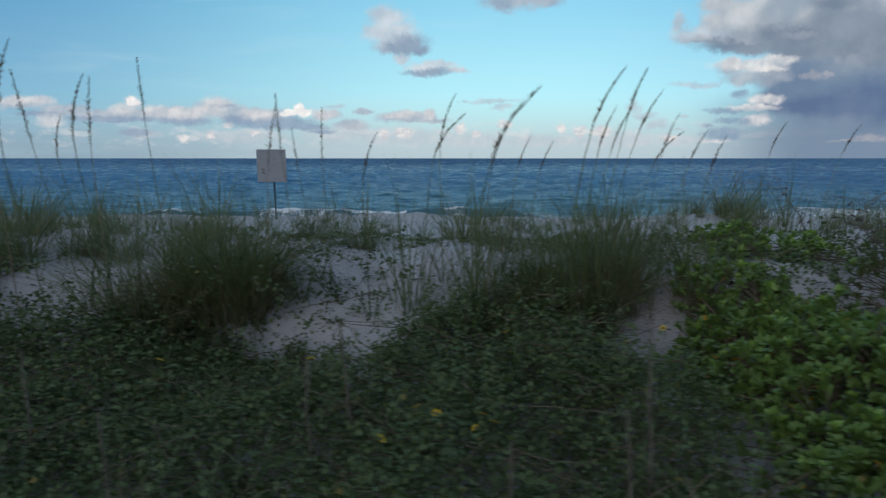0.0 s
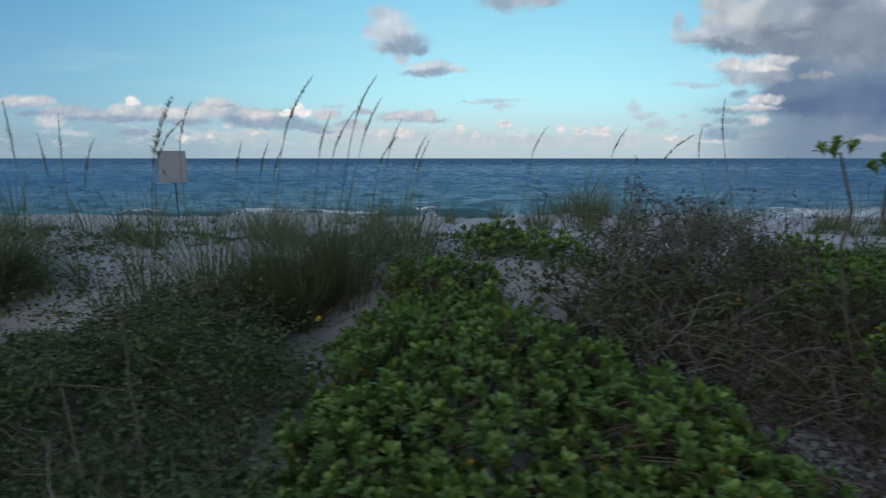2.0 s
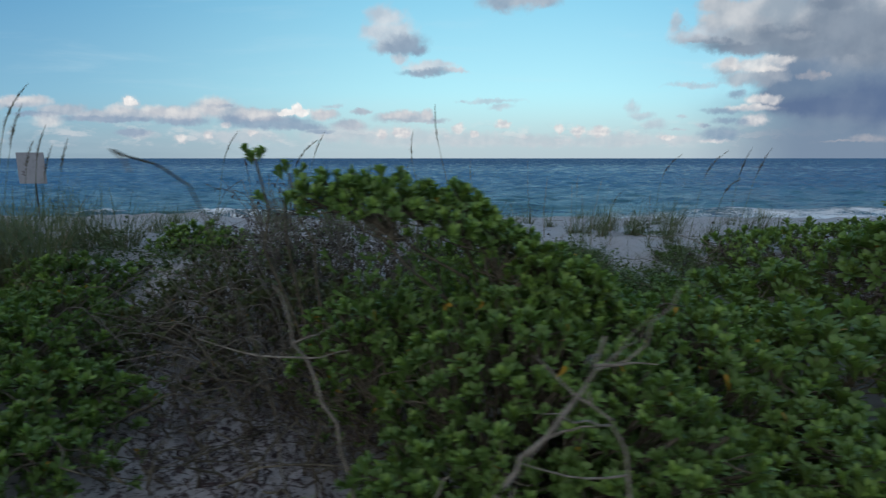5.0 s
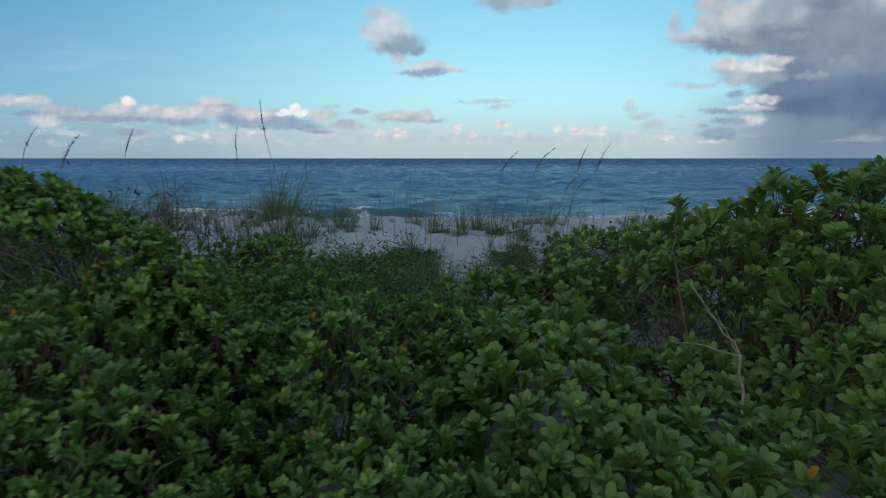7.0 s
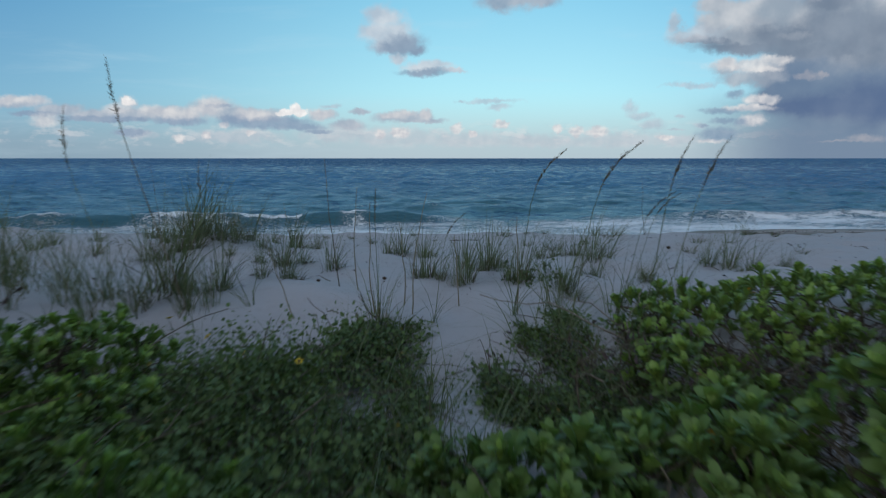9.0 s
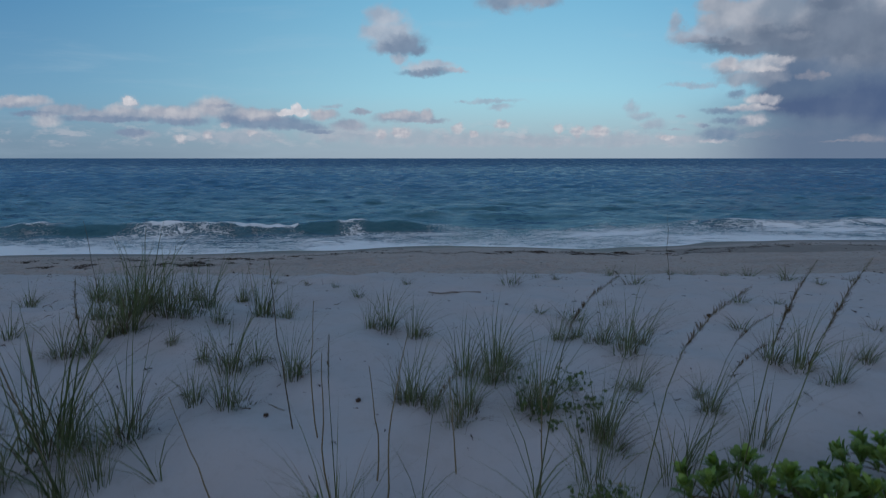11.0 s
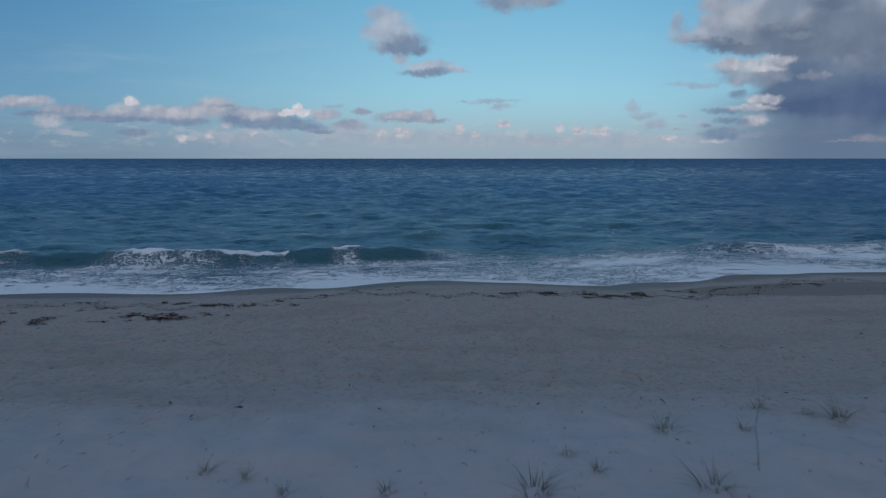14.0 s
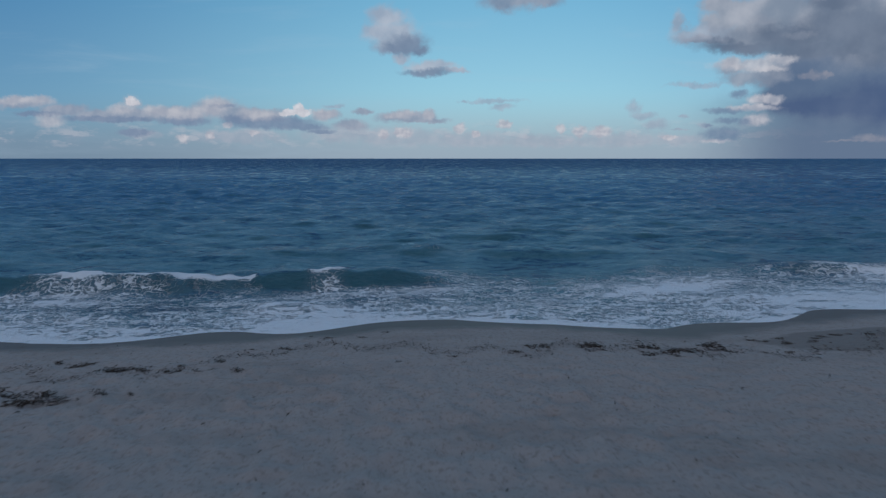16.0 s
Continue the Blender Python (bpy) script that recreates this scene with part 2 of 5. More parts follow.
colour = cloud_layer(colour, "deck_base", [(0.56, 0.197, 0.097, 0.0107), (0.63, 0.215, 0.102, 0.0231), (0.731, 0.225, 0.107, 0.043), (0.478, 0.208, 0.053, 0.0077), (0.803, 0.221, 0.092, 0.0525), (0.694, 0.193, 0.123, 0.0155), (0.704, 0.278, 0.061, 0.0235)],
                     (0.165, 0.22, 0.30), (0.245, 0.305, 0.385), 0.50, 0.7, 15, 0.94)
colour = cloud_layer(colour, "deck_wisps", [(0.423, 0.235, 0.012, 0.0191), (0.439, 0.213, 0.026, 0.0125), (0.472, 0.218, 0.033, 0.0135)],
                     (0.38, 0.45, 0.53), (0.60, 0.64, 0.69), 0.6, 1.1, 24, 0.80)
colour = cloud_layer(colour, "deck_gap", [(0.671, 0.278, 0.014, 0.0057), (0.64, 0.218, 0.022, 0.0058), (0.571, 0.24, 0.02, 0.0086)],
                     (0.33, 0.38, 0.45), (0.50, 0.52, 0.55), 0.7, 1.0, 40, 0.45)
colour = cloud_layer(colour, "glow_low", [(0.545, 0.142, 0.035, 0.0138), (0.586, 0.147, 0.046, 0.0138), (0.523, 0.16, 0.025, 0.0137)],
                     (0.3, 0.36, 0.44), (0.48, 0.51, 0.56), 0.45, 1.0, 30, 0.85)
colour = cloud_layer(colour, "glow", [(0.558, 0.168, 0.057, 0.0108), (0.612, 0.176, 0.031, 0.0088), (0.522, 0.17, 0.023, 0.0088), (0.585, 0.16, 0.037, 0.0069)],
                     (0.52, 0.545, 0.585), (0.84, 0.82, 0.80), 0.52, 1.0, 36, 0.86)
colour = cloud_layer(colour, "tower", [(0.598, 0.106, 0.021, 0.009), (0.576, 0.103, 0.017, 0.008), (0.613, 0.104, 0.01, 0.009), (0.581, 0.069, 0.025, 0.0101), (0.571, 0.091, 0.047, 0.005), (0.505, 0.031, 0.027, 0.0041)],
                     (0.50, 0.525, 0.575), (0.86, 0.83, 0.81), 0.52, 1.1, 50, 0.84)
colour = cloud_layer(colour, "rosy", [(0.671, 0.147, 0.017, 0.0059), (0.697, 0.147, 0.01, 0.004), (0.795, 0.036, 0.034, 0.0062), (0.756, 0.031, 0.042, 0.0021)],
                     (0.29, 0.325, 0.40), (0.42, 0.42, 0.46), 0.60, 1.0, 55, 0.70)
colour = cloud_layer(colour, "dark_scraps", [(0.543, 0.115, 0.016, 0.007), (0.519, 0.086, 0.033, 0.005), (0.558, 0.066, 0.012, 0.0071), (0.526, 0.068, 0.023, 0.0051), (0.518, 0.044, 0.034, 0.0123), (0.49, 0.06, 0.008, 0.0041)],
                     (0.205, 0.3, 0.43), (0.29, 0.38, 0.49), 0.55, 1.1, 55, 0.8)
back = wn.new("ShaderNodeBackground")
wl.new(colour, back.inputs["Color"])
back.inputs["Strength"].default_value = 0.1
out = wn.new("ShaderNodeOutputWorld")
wl.new(back.outputs[0], out.inputs["Surface"])

# the sun, veiled and low behind the land
sun_data = bpy.data.lights.new("sun", "SUN")
sun_data.energy, sun_data.angle, sun_data.color = 0.42, radians(20), (1.0, 0.93, 0.84)
sun = new("sun", sun_data)
sun_way = Vector((math.sin(SUN_AZ) * math.cos(SUN_EL), math.cos(SUN_AZ) * math.cos(SUN_EL), math.sin(SUN_EL)))
sun.matrix_world = look(sun_way * 60, (0, 0, 0))
# ---------------------------------------------------------------- materials
def surface(name, rough=0.7, spec=0.3):
    m = bpy.data.materials.new(name)
    m.use_nodes = True
    t = m.node_tree
    n, l = nodes_of(t)
    bsdf, o = n.new("ShaderNodeBsdfPrincipled"), n.new("ShaderNodeOutputMaterial")
    l.new(bsdf.outputs[0], o.inputs["Surface"])
    bsdf.inputs["Roughness"].default_value = rough
    bsdf.inputs["Specular IOR Level"].default_value = spec
    return m, t, bsdf


def place_of(t):
    return t.nodes.new("ShaderNodeNewGeometry").outputs["Position"]


def bump(t, bsdf, height, strength, distance, normal=None):
    b = t.nodes.new("ShaderNodeBump")
    b.inputs["Strength"].default_value, b.inputs["Distance"].default_value = strength, distance
    t.links.new(height, b.inputs["Height"])
    if normal is not None:
        t.links.new(normal, b.inputs["Normal"])
    t.links.new(b.outputs[0], bsdf.inputs["Normal"])
    return b.outputs[0]


def leaf_material(name, dark, light, odd, rough=0.45, back_light=0.25, vein=90.0):
    """Leaves: each one a little different, blotched, some turning."""
    m, t, bsdf = surface(name, rough, 0.40)
    geo = t.nodes.new("ShaderNodeNewGeometry")
    info = t.nodes.new("ShaderNodeObjectInfo")
    rnd = math_node(t, "FRACT", math_node(t, "ADD", geo.outputs["Random Per Island"], info.outputs["Random"]))
    col = mix_col(t, rnd, dark, light)
    blotch, _ = noise_node(t, geo.outputs["Position"], 5, 3)
    col = mix_col(t, ramp01(t, blotch, 0.35, 0.7, to=(0.0, 0.55)), col, light)
    fine, _ = noise_node(t, geo.outputs["Position"], vein, 3, 0.6)
    col = mix_col(t, ramp01(t, fine, 0.45, 0.75, to=(0.0, 0.3)), col, dark)
    turned = math_node(t, "GREATER_THAN", geo.outputs["Random Per Island"], 0.992)
    col = mix_col(t, turned, col, odd)
    t.links.new(col, bsdf.inputs["Base Color"])
    bump(t, bsdf, fine, 0.25, 0.004)
    if back_light:
        tr = t.nodes.new("ShaderNodeBsdfTranslucent")
        t.links.new(mix_col(t, 1.0, col, (1.1, 1.25, 0.6), "MULTIPLY"), tr.inputs["Color"])
        mx = t.nodes.new("ShaderNodeMixShader")
        mx.inputs[0].default_value = back_light
        t.links.new(bsdf.outputs[0], mx.inputs[1])
        t.links.new(tr.outputs[0], mx.inputs[2])
        o = [n for n in t.nodes if n.type == "OUTPUT_MATERIAL"][0]
        t.links.new(mx.outputs[0], o.inputs["Surface"])
    return m


def bark_material(name, dark, light, scale=40):
    m, t, bsdf = surface(name, 0.85, 0.15)
    pos = place_of(t)
    a, _ = noise_node(t, pos, scale, 5, 0.65)
    b, _ = noise_node(t, pos, scale * 6, 3)
    col = mix_col(t, ramp01(t, a, 0.3, 0.7), dark, light)
    col = mix_col(t, ramp01(t, b, 0.4, 0.8, to=(0, 0.4)), col, dark)
    t.links.new(col, bsdf.inputs["Base Color"])
    bump(t, bsdf, b, 0.4, 0.004)
    return m


YOUNG_LEAF = leaf_material("young_shrub_leaf", (0.174, 0.282, 0.058), (0.272, 0.412, 0.100), (0.16, 0.25, 0.04))
SHRUB_LEAF = leaf_material("shrub_leaf", (0.096, 0.166, 0.042), (0.158, 0.258, 0.068), (0.42, 0.24, 0.03), 0.48, 0.25)
DULL_LEAF = leaf_material("dull_shrub_leaf", (0.068, 0.084, 0.036), (0.135, 0.155, 0.068), (0.30, 0.18, 0.04))
VINE_LEAF = leaf_material("vine_leaf", (0.042, 0.070, 0.025), (0.102, 0.148, 0.054), (0.16, 0.13, 0.03), 0.6, 0.15, 140)
GRASS = leaf_material("grass_blade", (0.060, 0.086, 0.038), (0.155, 0.185, 0.090), (0.28, 0.22, 0.11), 0.55, 0.2, 60)
DRY_GRASS = leaf_material("dry_grass_blade", (0.15, 0.125, 0.075), (0.27, 0.225, 0.14), (0.10, 0.075, 0.05), 0.8, 0.1, 60)
WITHERED = leaf_material("withered_grass", (0.060, 0.050, 0.034), (0.14, 0.115, 0.075), (0.05, 0.04, 0.03), 0.8, 0.1, 60)
SEED = leaf_material("seed_spikelet", (0.075, 0.056, 0.034), (0.17, 0.13, 0.078), (0.08, 0.05, 0.03), 0.8, 0.1, 60)
TWIG = bark_material("brown_twig", (0.060, 0.052, 0.036), (0.19, 0.165, 0.12))
GREY_TWIG = bark_material("grey_dry_twig", (0.085, 0.078, 0.066), (0.22, 0.20, 0.17))
PALE_TWIG = bark_material("pale_dead_wood", (0.15, 0.13, 0.10), (0.33, 0.29, 0.24))
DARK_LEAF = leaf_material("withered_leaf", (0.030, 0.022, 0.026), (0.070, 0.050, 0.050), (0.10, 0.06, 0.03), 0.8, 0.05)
PETAL = leaf_material("yellow_petal", (0.62, 0.42, 0.02), (0.78, 0.55, 0.03), (0.7, 0.42, 0.02), 0.6, 0.2)
LIGHT_VINE = leaf_material("light_vine_leaf", (0.060, 0.102, 0.030), (0.135, 0.200, 0.064), (0.20, 0.17, 0.04), 0.6, 0.2, 140)
WRACK = leaf_material("seaweed", (0.022, 0.015, 0.011), (0.060, 0.036, 0.022), (0.12, 0.07, 0.03), 0.7, 0.0)


def sand_material():
    m, t, bsdf = surface("sand", 0.95, 0.12)
    pos = place_of(t)
    s = t.nodes.new("ShaderNodeSeparateXYZ")
    t.links.new(pos, s.inputs[0])
    big, _ = noise_node(t, pos, 0.35, 4)
    mid, _ = noise_node(t, pos, 3.0, 5, 0.6)
    fine, _ = noise_node(t, pos, 45, 4, 0.7)
    grit, _ = noise_node(t, pos, 300, 2)
    wander = math_node(t, "ADD", s.outputs["Z"], math_node(t, "MULTIPLY", math_node(t, "SUBTRACT", big, 0.5), 1.3))
    # white blown sand on the dune, coarser shelly tan sand on the beach
    beach = ramp01(t, wander, 2.75, 1.45)
    col = mix_col(t, beach, (0.432, 0.425, 0.445), (0.395, 0.350, 0.325))
    col = mix_col(t, ramp01(t, mid, 0.42, 0.75, to=(0, 0.35)), col, (0.395, 0.375, 0.365))
    col = mix_col(t, math_node(t, "MULTIPLY", ramp01(t, fine, 0.56, 0.72), ramp01(t, beach, 0, 1, to=(0.12, 0.45))), col, (0.20, 0.165, 0.13))
    col = mix_col(t, ramp01(t, grit, 0.55, 0.8, to=(0, 0.22)), col, (0.30, 0.27, 0.24))
    speck, _ = noise_node(t, pos, 11, 6, 0.72)
    col = mix_col(t, math_node(t, "MULTIPLY", ramp01(t, speck, 0.50, 0.64), ramp01(t, beach, 0, 1, to=(0.12, 0.75))), col, (0.25, 0.215, 0.19))
    band, _ = noise_node(t, vec_node(t, "MULTIPLY", pos, (0.35, 1.0, 1.0)), 0.8, 6, 0.65)
    col = mix_col(t, math_node(t, "MULTIPLY", ramp01(t, band, 0.46, 0.66, to=(0.0, 0.38)), beach), col, (0.25, 0.22, 0.20))
    # a sheet of damp sand left by the last high tide
    dx = math_node(t, "MULTIPLY", math_node(t, "SUBTRACT", s.outputs["X"], 20.0), 0.17)
    dy = math_node(t, "MULTIPLY", math_node(t, "SUBTRACT", s.outputs["Y"], 23.5), 0.75)
    far_out = math_node(t, "ADD", math_node(t, "MULTIPLY", dx, dx), math_node(t, "MULTIPLY", dy, dy))
    damp = ramp01(t, math_node(t, "ADD", far_out, math_node(t, "MULTIPLY", math_node(t, "SUBTRACT", band, 0.5), 1.6)), 1.05, 0.85, to=(0.0, 0.75))
    col = mix_col(t, damp, col, (0.215, 0.195, 0.18))
    # wet by the swash
    wet_n, _ = noise_node(t, pos, 0.6, 3)
    wet = ramp01(t, math_node(t, "ADD", s.outputs["Z"], math_node(t, "MULTIPLY", math_node(t, "SUBTRACT", wet_n, 0.5), 0.12)), 0.15, 0.08)
    col = mix_col(t, wet, col, (0.165, 0.14, 0.125))
    t.links.new(col, bsdf.inputs["Base Color"])
    t.links.new(ramp01(t, wet, 0, 1, to=(0.95, 0.50)), bsdf.inputs["Roughness"])
    # trodden dimples
    tread = t.nodes.new("ShaderNodeTexVoronoi")
    tread.feature, tread.inputs["Scale"].default_value = "SMOOTH_F1", 2.6
    t.links.new(vec_node(t, "ADD", pos, vec_node(t, "MULTIPLY", noise_node(t, pos, 1.4, 3)[1], (0.5, 0.5, 0.0))), tread.inputs["Vector"])
    dimple = math_node(t, "MULTIPLY", ramp01(t, tread.outputs["Distance"], 0.05, 0.36), ramp01(t, big, 0.40, 0.60, to=(0.15, 1.0)))
    h = math_node(t, "ADD", math_node(t, "MULTIPLY", mid, 1.0), math_node(t, "MULTIPLY", fine, 0.22))
    h = math_node(t, "ADD", h, math_node(t, "MULTIPLY", dimple, 1.5))
    dry = math_node(t, "SUBTRACT", 1.0, wet)
    bump(t, bsdf, math_node(t, "MULTIPLY", math_node(t, "MULTIPLY", h, dry), ramp01(t, beach, 0, 1, to=(0.35, 1.0))), 0.5, 0.05)
    return m


def sea_material():
    m, t, bsdf = surface("sea_water", 0.12, 0.5)
    pos = place_of(t)
    s = t.nodes.new("ShaderNodeSeparateXYZ")
    t.links.new(pos, s.inputs[0])
    foam_in = t.nodes.new("ShaderNodeAttribute")
    foam_in.attribute_name = "foam"
    shallow = ramp01(t, s.outputs["Y"], 85, 29)
    col = mix_col(t, shallow, (0.038, 0.182, 0.385), (0.168, 0.400, 0.515))
    col = mix_col(t, ramp01(t, s.outputs["Y"], 70, 400), col, (0.020, 0.110, 0.265))
    patch, _ = noise_node(t, vec_node(t, "MULTIPLY", pos, (0.3, 1, 1)), 0.12, 4, 0.6)
    col = mix_col(t, ramp01(t, patch, 0.35, 0.7, to=(0.0, 0.3)), col, (0.012, 0.095, 0.22))
    # wavelets' dark faces and sky sheen painted into the colour, near and far ones
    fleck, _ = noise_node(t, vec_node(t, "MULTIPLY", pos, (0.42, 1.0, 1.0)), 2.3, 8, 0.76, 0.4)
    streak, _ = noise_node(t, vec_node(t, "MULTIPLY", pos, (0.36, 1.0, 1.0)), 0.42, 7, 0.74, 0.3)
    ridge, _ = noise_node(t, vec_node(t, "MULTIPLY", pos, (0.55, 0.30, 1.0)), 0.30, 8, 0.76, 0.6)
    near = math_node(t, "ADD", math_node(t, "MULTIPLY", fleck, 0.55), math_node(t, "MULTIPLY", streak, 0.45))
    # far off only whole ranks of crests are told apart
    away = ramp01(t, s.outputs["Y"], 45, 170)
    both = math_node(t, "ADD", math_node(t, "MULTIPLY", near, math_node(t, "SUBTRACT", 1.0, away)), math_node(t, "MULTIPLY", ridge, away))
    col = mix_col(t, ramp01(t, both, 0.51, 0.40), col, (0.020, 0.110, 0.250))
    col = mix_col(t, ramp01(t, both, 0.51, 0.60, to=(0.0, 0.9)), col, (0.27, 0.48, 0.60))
    # foam lace: cells stretched along the shore
    v = t.nodes.new("ShaderNodeTexVoronoi")
    v.feature = "DISTANCE_TO_EDGE"
    v.inputs["Scale"].default_value = 5.5
    _, drift = noise_node(t, pos, 0.9, 4, 0.6)
    wv = vec_node(t, "ADD", vec_node(t, "MULTIPLY", pos, (0.55, 1.0, 0.0)), vec_node(t, "MULTIPLY", drift, (1.3, 1.3, 0.0)))
    t.links.new(wv, v.inputs["Vector"])
    lace = ramp01(t, v.outputs["Distance"], 0.16, 0.01)
    cloudy, _ = noise_node(t, vec_node(t, "MULTIPLY", pos, (0.5, 1, 1)), 1.5, 9, 0.74)
    need = math_node(t, "SUBTRACT", 1.0, foam_in.outputs["Fac"])
    body = ramp01(t, math_node(t, "SUBTRACT", math_node(t, "ADD", math_node(t, "MULTIPLY", lace, 0.22), math_node(t, "MULTIPLY", cloudy, 0.98)), need), 0.0, 0.22)
    some = ramp01(t, foam_in.outputs["Fac"], 0.02, 0.25)
    foam = math_node(t, "MULTIPLY", body, some)
    # steep shoreward faces: the look down into green water is painted in by slope
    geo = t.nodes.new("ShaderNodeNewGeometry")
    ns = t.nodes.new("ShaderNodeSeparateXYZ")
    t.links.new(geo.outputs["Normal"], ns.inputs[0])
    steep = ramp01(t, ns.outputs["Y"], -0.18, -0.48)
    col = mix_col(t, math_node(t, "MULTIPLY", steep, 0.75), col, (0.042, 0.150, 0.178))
    # water full of air between the lace
    col = mix_col(t, ramp01(t, foam_in.outputs["Fac"], 0.2, 0.8, to=(0.0, 0.55)), col, (0.44, 0.59, 0.72))
    col = mix_col(t, math_node(t, "MULTIPLY", foam, 0.97), col, (0.88, 0.94, 0.98))
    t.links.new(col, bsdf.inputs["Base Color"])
    bsdf.inputs["IOR"].default_value = 1.33
    t.links.new(ramp01(t, foam, 0, 1, to=(0.24, 0.85)), bsdf.inputs["Roughness"])
    w1, _ = noise_node(t, vec_node(t, "MULTIPLY", pos, (0.38, 1.0, 1.0)), 0.62, 10, 0.76)
    w2, _ = noise_node(t, vec_node(t, "MULTIPLY", pos, (0.55, 1.0, 1.0)), 4.5, 5, 0.65)
    w3, _ = noise_node(t, vec_node(t, "MULTIPLY", pos, (0.5, 1.0, 1.0)), 0.07, 4, 0.6)
    hgt = math_node(t, "ADD", math_node(t, "ADD", math_node(t, "MULTIPLY", w1, 1.0), math_node(t, "MULTIPLY", w2, 0.26)), math_node(t, "MULTIPLY", w3, 0.5))
    hgt = math_node(t, "MULTIPLY", hgt, ramp01(t, foam, 0, 1, to=(1.0, 0.2)))
    hgt = math_node(t, "ADD", hgt, math_node(t, "MULTIPLY", foam, 0.06))
    rippled = bump(t, bsdf, hgt, 0.9, 1.0)
    # of steep small waves far off, the eye sees the slopes that face it
    lean = t.nodes.new("ShaderNodeCombineXYZ")
    t.links.new(ramp01(t, s.outputs["Y"], 35, 320, "LINEAR", to=(-0.16, -0.62)), lean.inputs[1])
    facing = vec_node(t, "NORMALIZE", vec_node(t, "ADD", rippled, lean.outputs[0]))
    t.links.new(facing, bsdf.inputs["Normal"])
    return m


SAND, SEA = sand_material(), sea_material()
# ---------------------------------------------------------------- land and sea
def fsum(x, y, waves):
    return sum(a * np.sin(kx * x + ky * y + p) for a, kx, ky, p in waves)


def crests(x, y, waves):
    """Like fsum, with sharp crests and round troughs."""
    return sum(a * (1 - 2 * np.abs(np.sin(0.5 * (kx * x + ky * y + p)))) for a, kx, ky, p in waves)


def wave_set(seed, n, lo, hi, amp, aniso=1.0):
    r = np.random.RandomState(seed)
    k = np.exp(r.uniform(np.log(lo), np.log(hi), n))
    th = r.uniform(0, 2 * np.pi, n)
    return [(amp * lo / kk * 2.2 / np.sqrt(n), kk * np.cos(a) * aniso, kk * np.sin(a), p) for kk, a, p in zip(k, th, r.uniform(0, 6.28, n))]


DUNE_WAVES, SMALL_WAVES, PIT_WAVES = wave_set(3, 12, 0.7, 2.2, 0.030), wave_set(5, 16, 2.5, 9.0, 0.014), wave_set(8, 30, 6, 24, 0.020)
SHORE_X = [-80, -13, -6, 0, 5.8, 9, 12.3, 18, 22, 27, 80]
SHORE_Y = [24.0, 24.2, 24.4, 25.3, 26.6, 26.4, 25.5, 27.3, 28.3, 27.9, 27.0]
LAND_Y = [-700, -60, -4, 0, 1.6, 2.6, 3.2, 4.2, 6.0, 9.0, 10.5, 12.5, 14.5, 18, 22, 25, 26, 30, 40, 60, 5200]
LAND_Z = [4.0, 2.9, 2.35, 2.32, 2.36, 2.42, 2.68, 2.80, 2.72, 2.50, 2.16, 1.62, 1.18, 0.66, 0.34, 0.08, 0.0, -0.35, -1.2, -2.6, -40]


def shore(x):
    return np.interp(x, SHORE_X, SHORE_Y)


def land(x, y):
    x, y = np.asarray(x, float), np.asarray(y, float)
    w = np.clip((y - 14) / 10, 0, 1)
    z = np.interp(y - w * (shore(x) - 26), LAND_Y, LAND_Z)
    # no ridge where the shrubs stand seaward of the camera's turn
    z = z - 0.20 * np.clip((x - 3.2) / 0.9, 0, 1) * np.exp(-((y - 3.7) / 0.7) ** 2)
    # a hummock under the thick grass
    z = z + 0.13 * np.exp(-((x - 3.3) / 0.7) ** 2 - ((y - 6.6) / 0.6) ** 2)
    west = np.clip((3.5 - x) / 0.9, 0, 1)
    z = z + west * (0.12 * np.exp(-((y - 3.7) / 0.9) ** 2) + 0.07 * np.clip((3.2 - y) / 1.2, 0, 1))
    dune = np.clip((11.5 - y) / 3, 0, 1)
    z = z + dune * fsum(x, y, DUNE_WAVES) * np.clip((y - 2) / 1.5, 0.25, 1)
    z = z + np.clip((24.0 - y) / 4, 0, 1) * (fsum(x, y, SMALL_WAVES) * (0.35 + 0.65 * dune) + fsum(x, y, PIT_WAVES) * (0.8 + 0.7 * np.clip((y - 9) / 3, 0, 1)))
    return z


def grid_mesh(name, X, Y, Z, material, attr=None):
    rows, cols = X.shape
    me = bpy.data.meshes.new(name)
    i = np.arange(rows * cols).reshape(rows, cols)
    quads = np.stack([i[:-1, :-1], i[:-1, 1:], i[1:, 1:], i[1:, :-1]], -1).reshape(-1, 4)
    me.vertices.add(rows * cols)
    me.vertices.foreach_set("co", np.stack([X, Y, Z], -1).astype(np.float32).ravel())
    me.loops.add(quads.size)
    me.loops.foreach_set("vertex_index", quads.ravel().astype(np.int32))
    me.polygons.add(len(quads))
    me.polygons.foreach_set("loop_start", (np.arange(len(quads)) * 4).astype(np.int32))
    me.polygons.foreach_set("use_smooth", np.ones(len(quads), bool))
    me.update(calc_edges=True)
    if attr is not None:
        a = me.attributes.new("foam", "FLOAT", "POINT")
        a.data.foreach_set("value", attr.astype(np.float32).ravel())
    me.materials.append(material)
    return new(name, me)


def steps(pairs):
    """Coordinates from (start, spacing) pairs up to the last start."""
    got = []
    for (a, d), (b, _) in zip(pairs, pairs[1:]):
        got += list(np.linspace(a, b, max(1, int(round((b - a) / d))), endpoint=False))
    return np.array(got + [pairs[-1][0]])


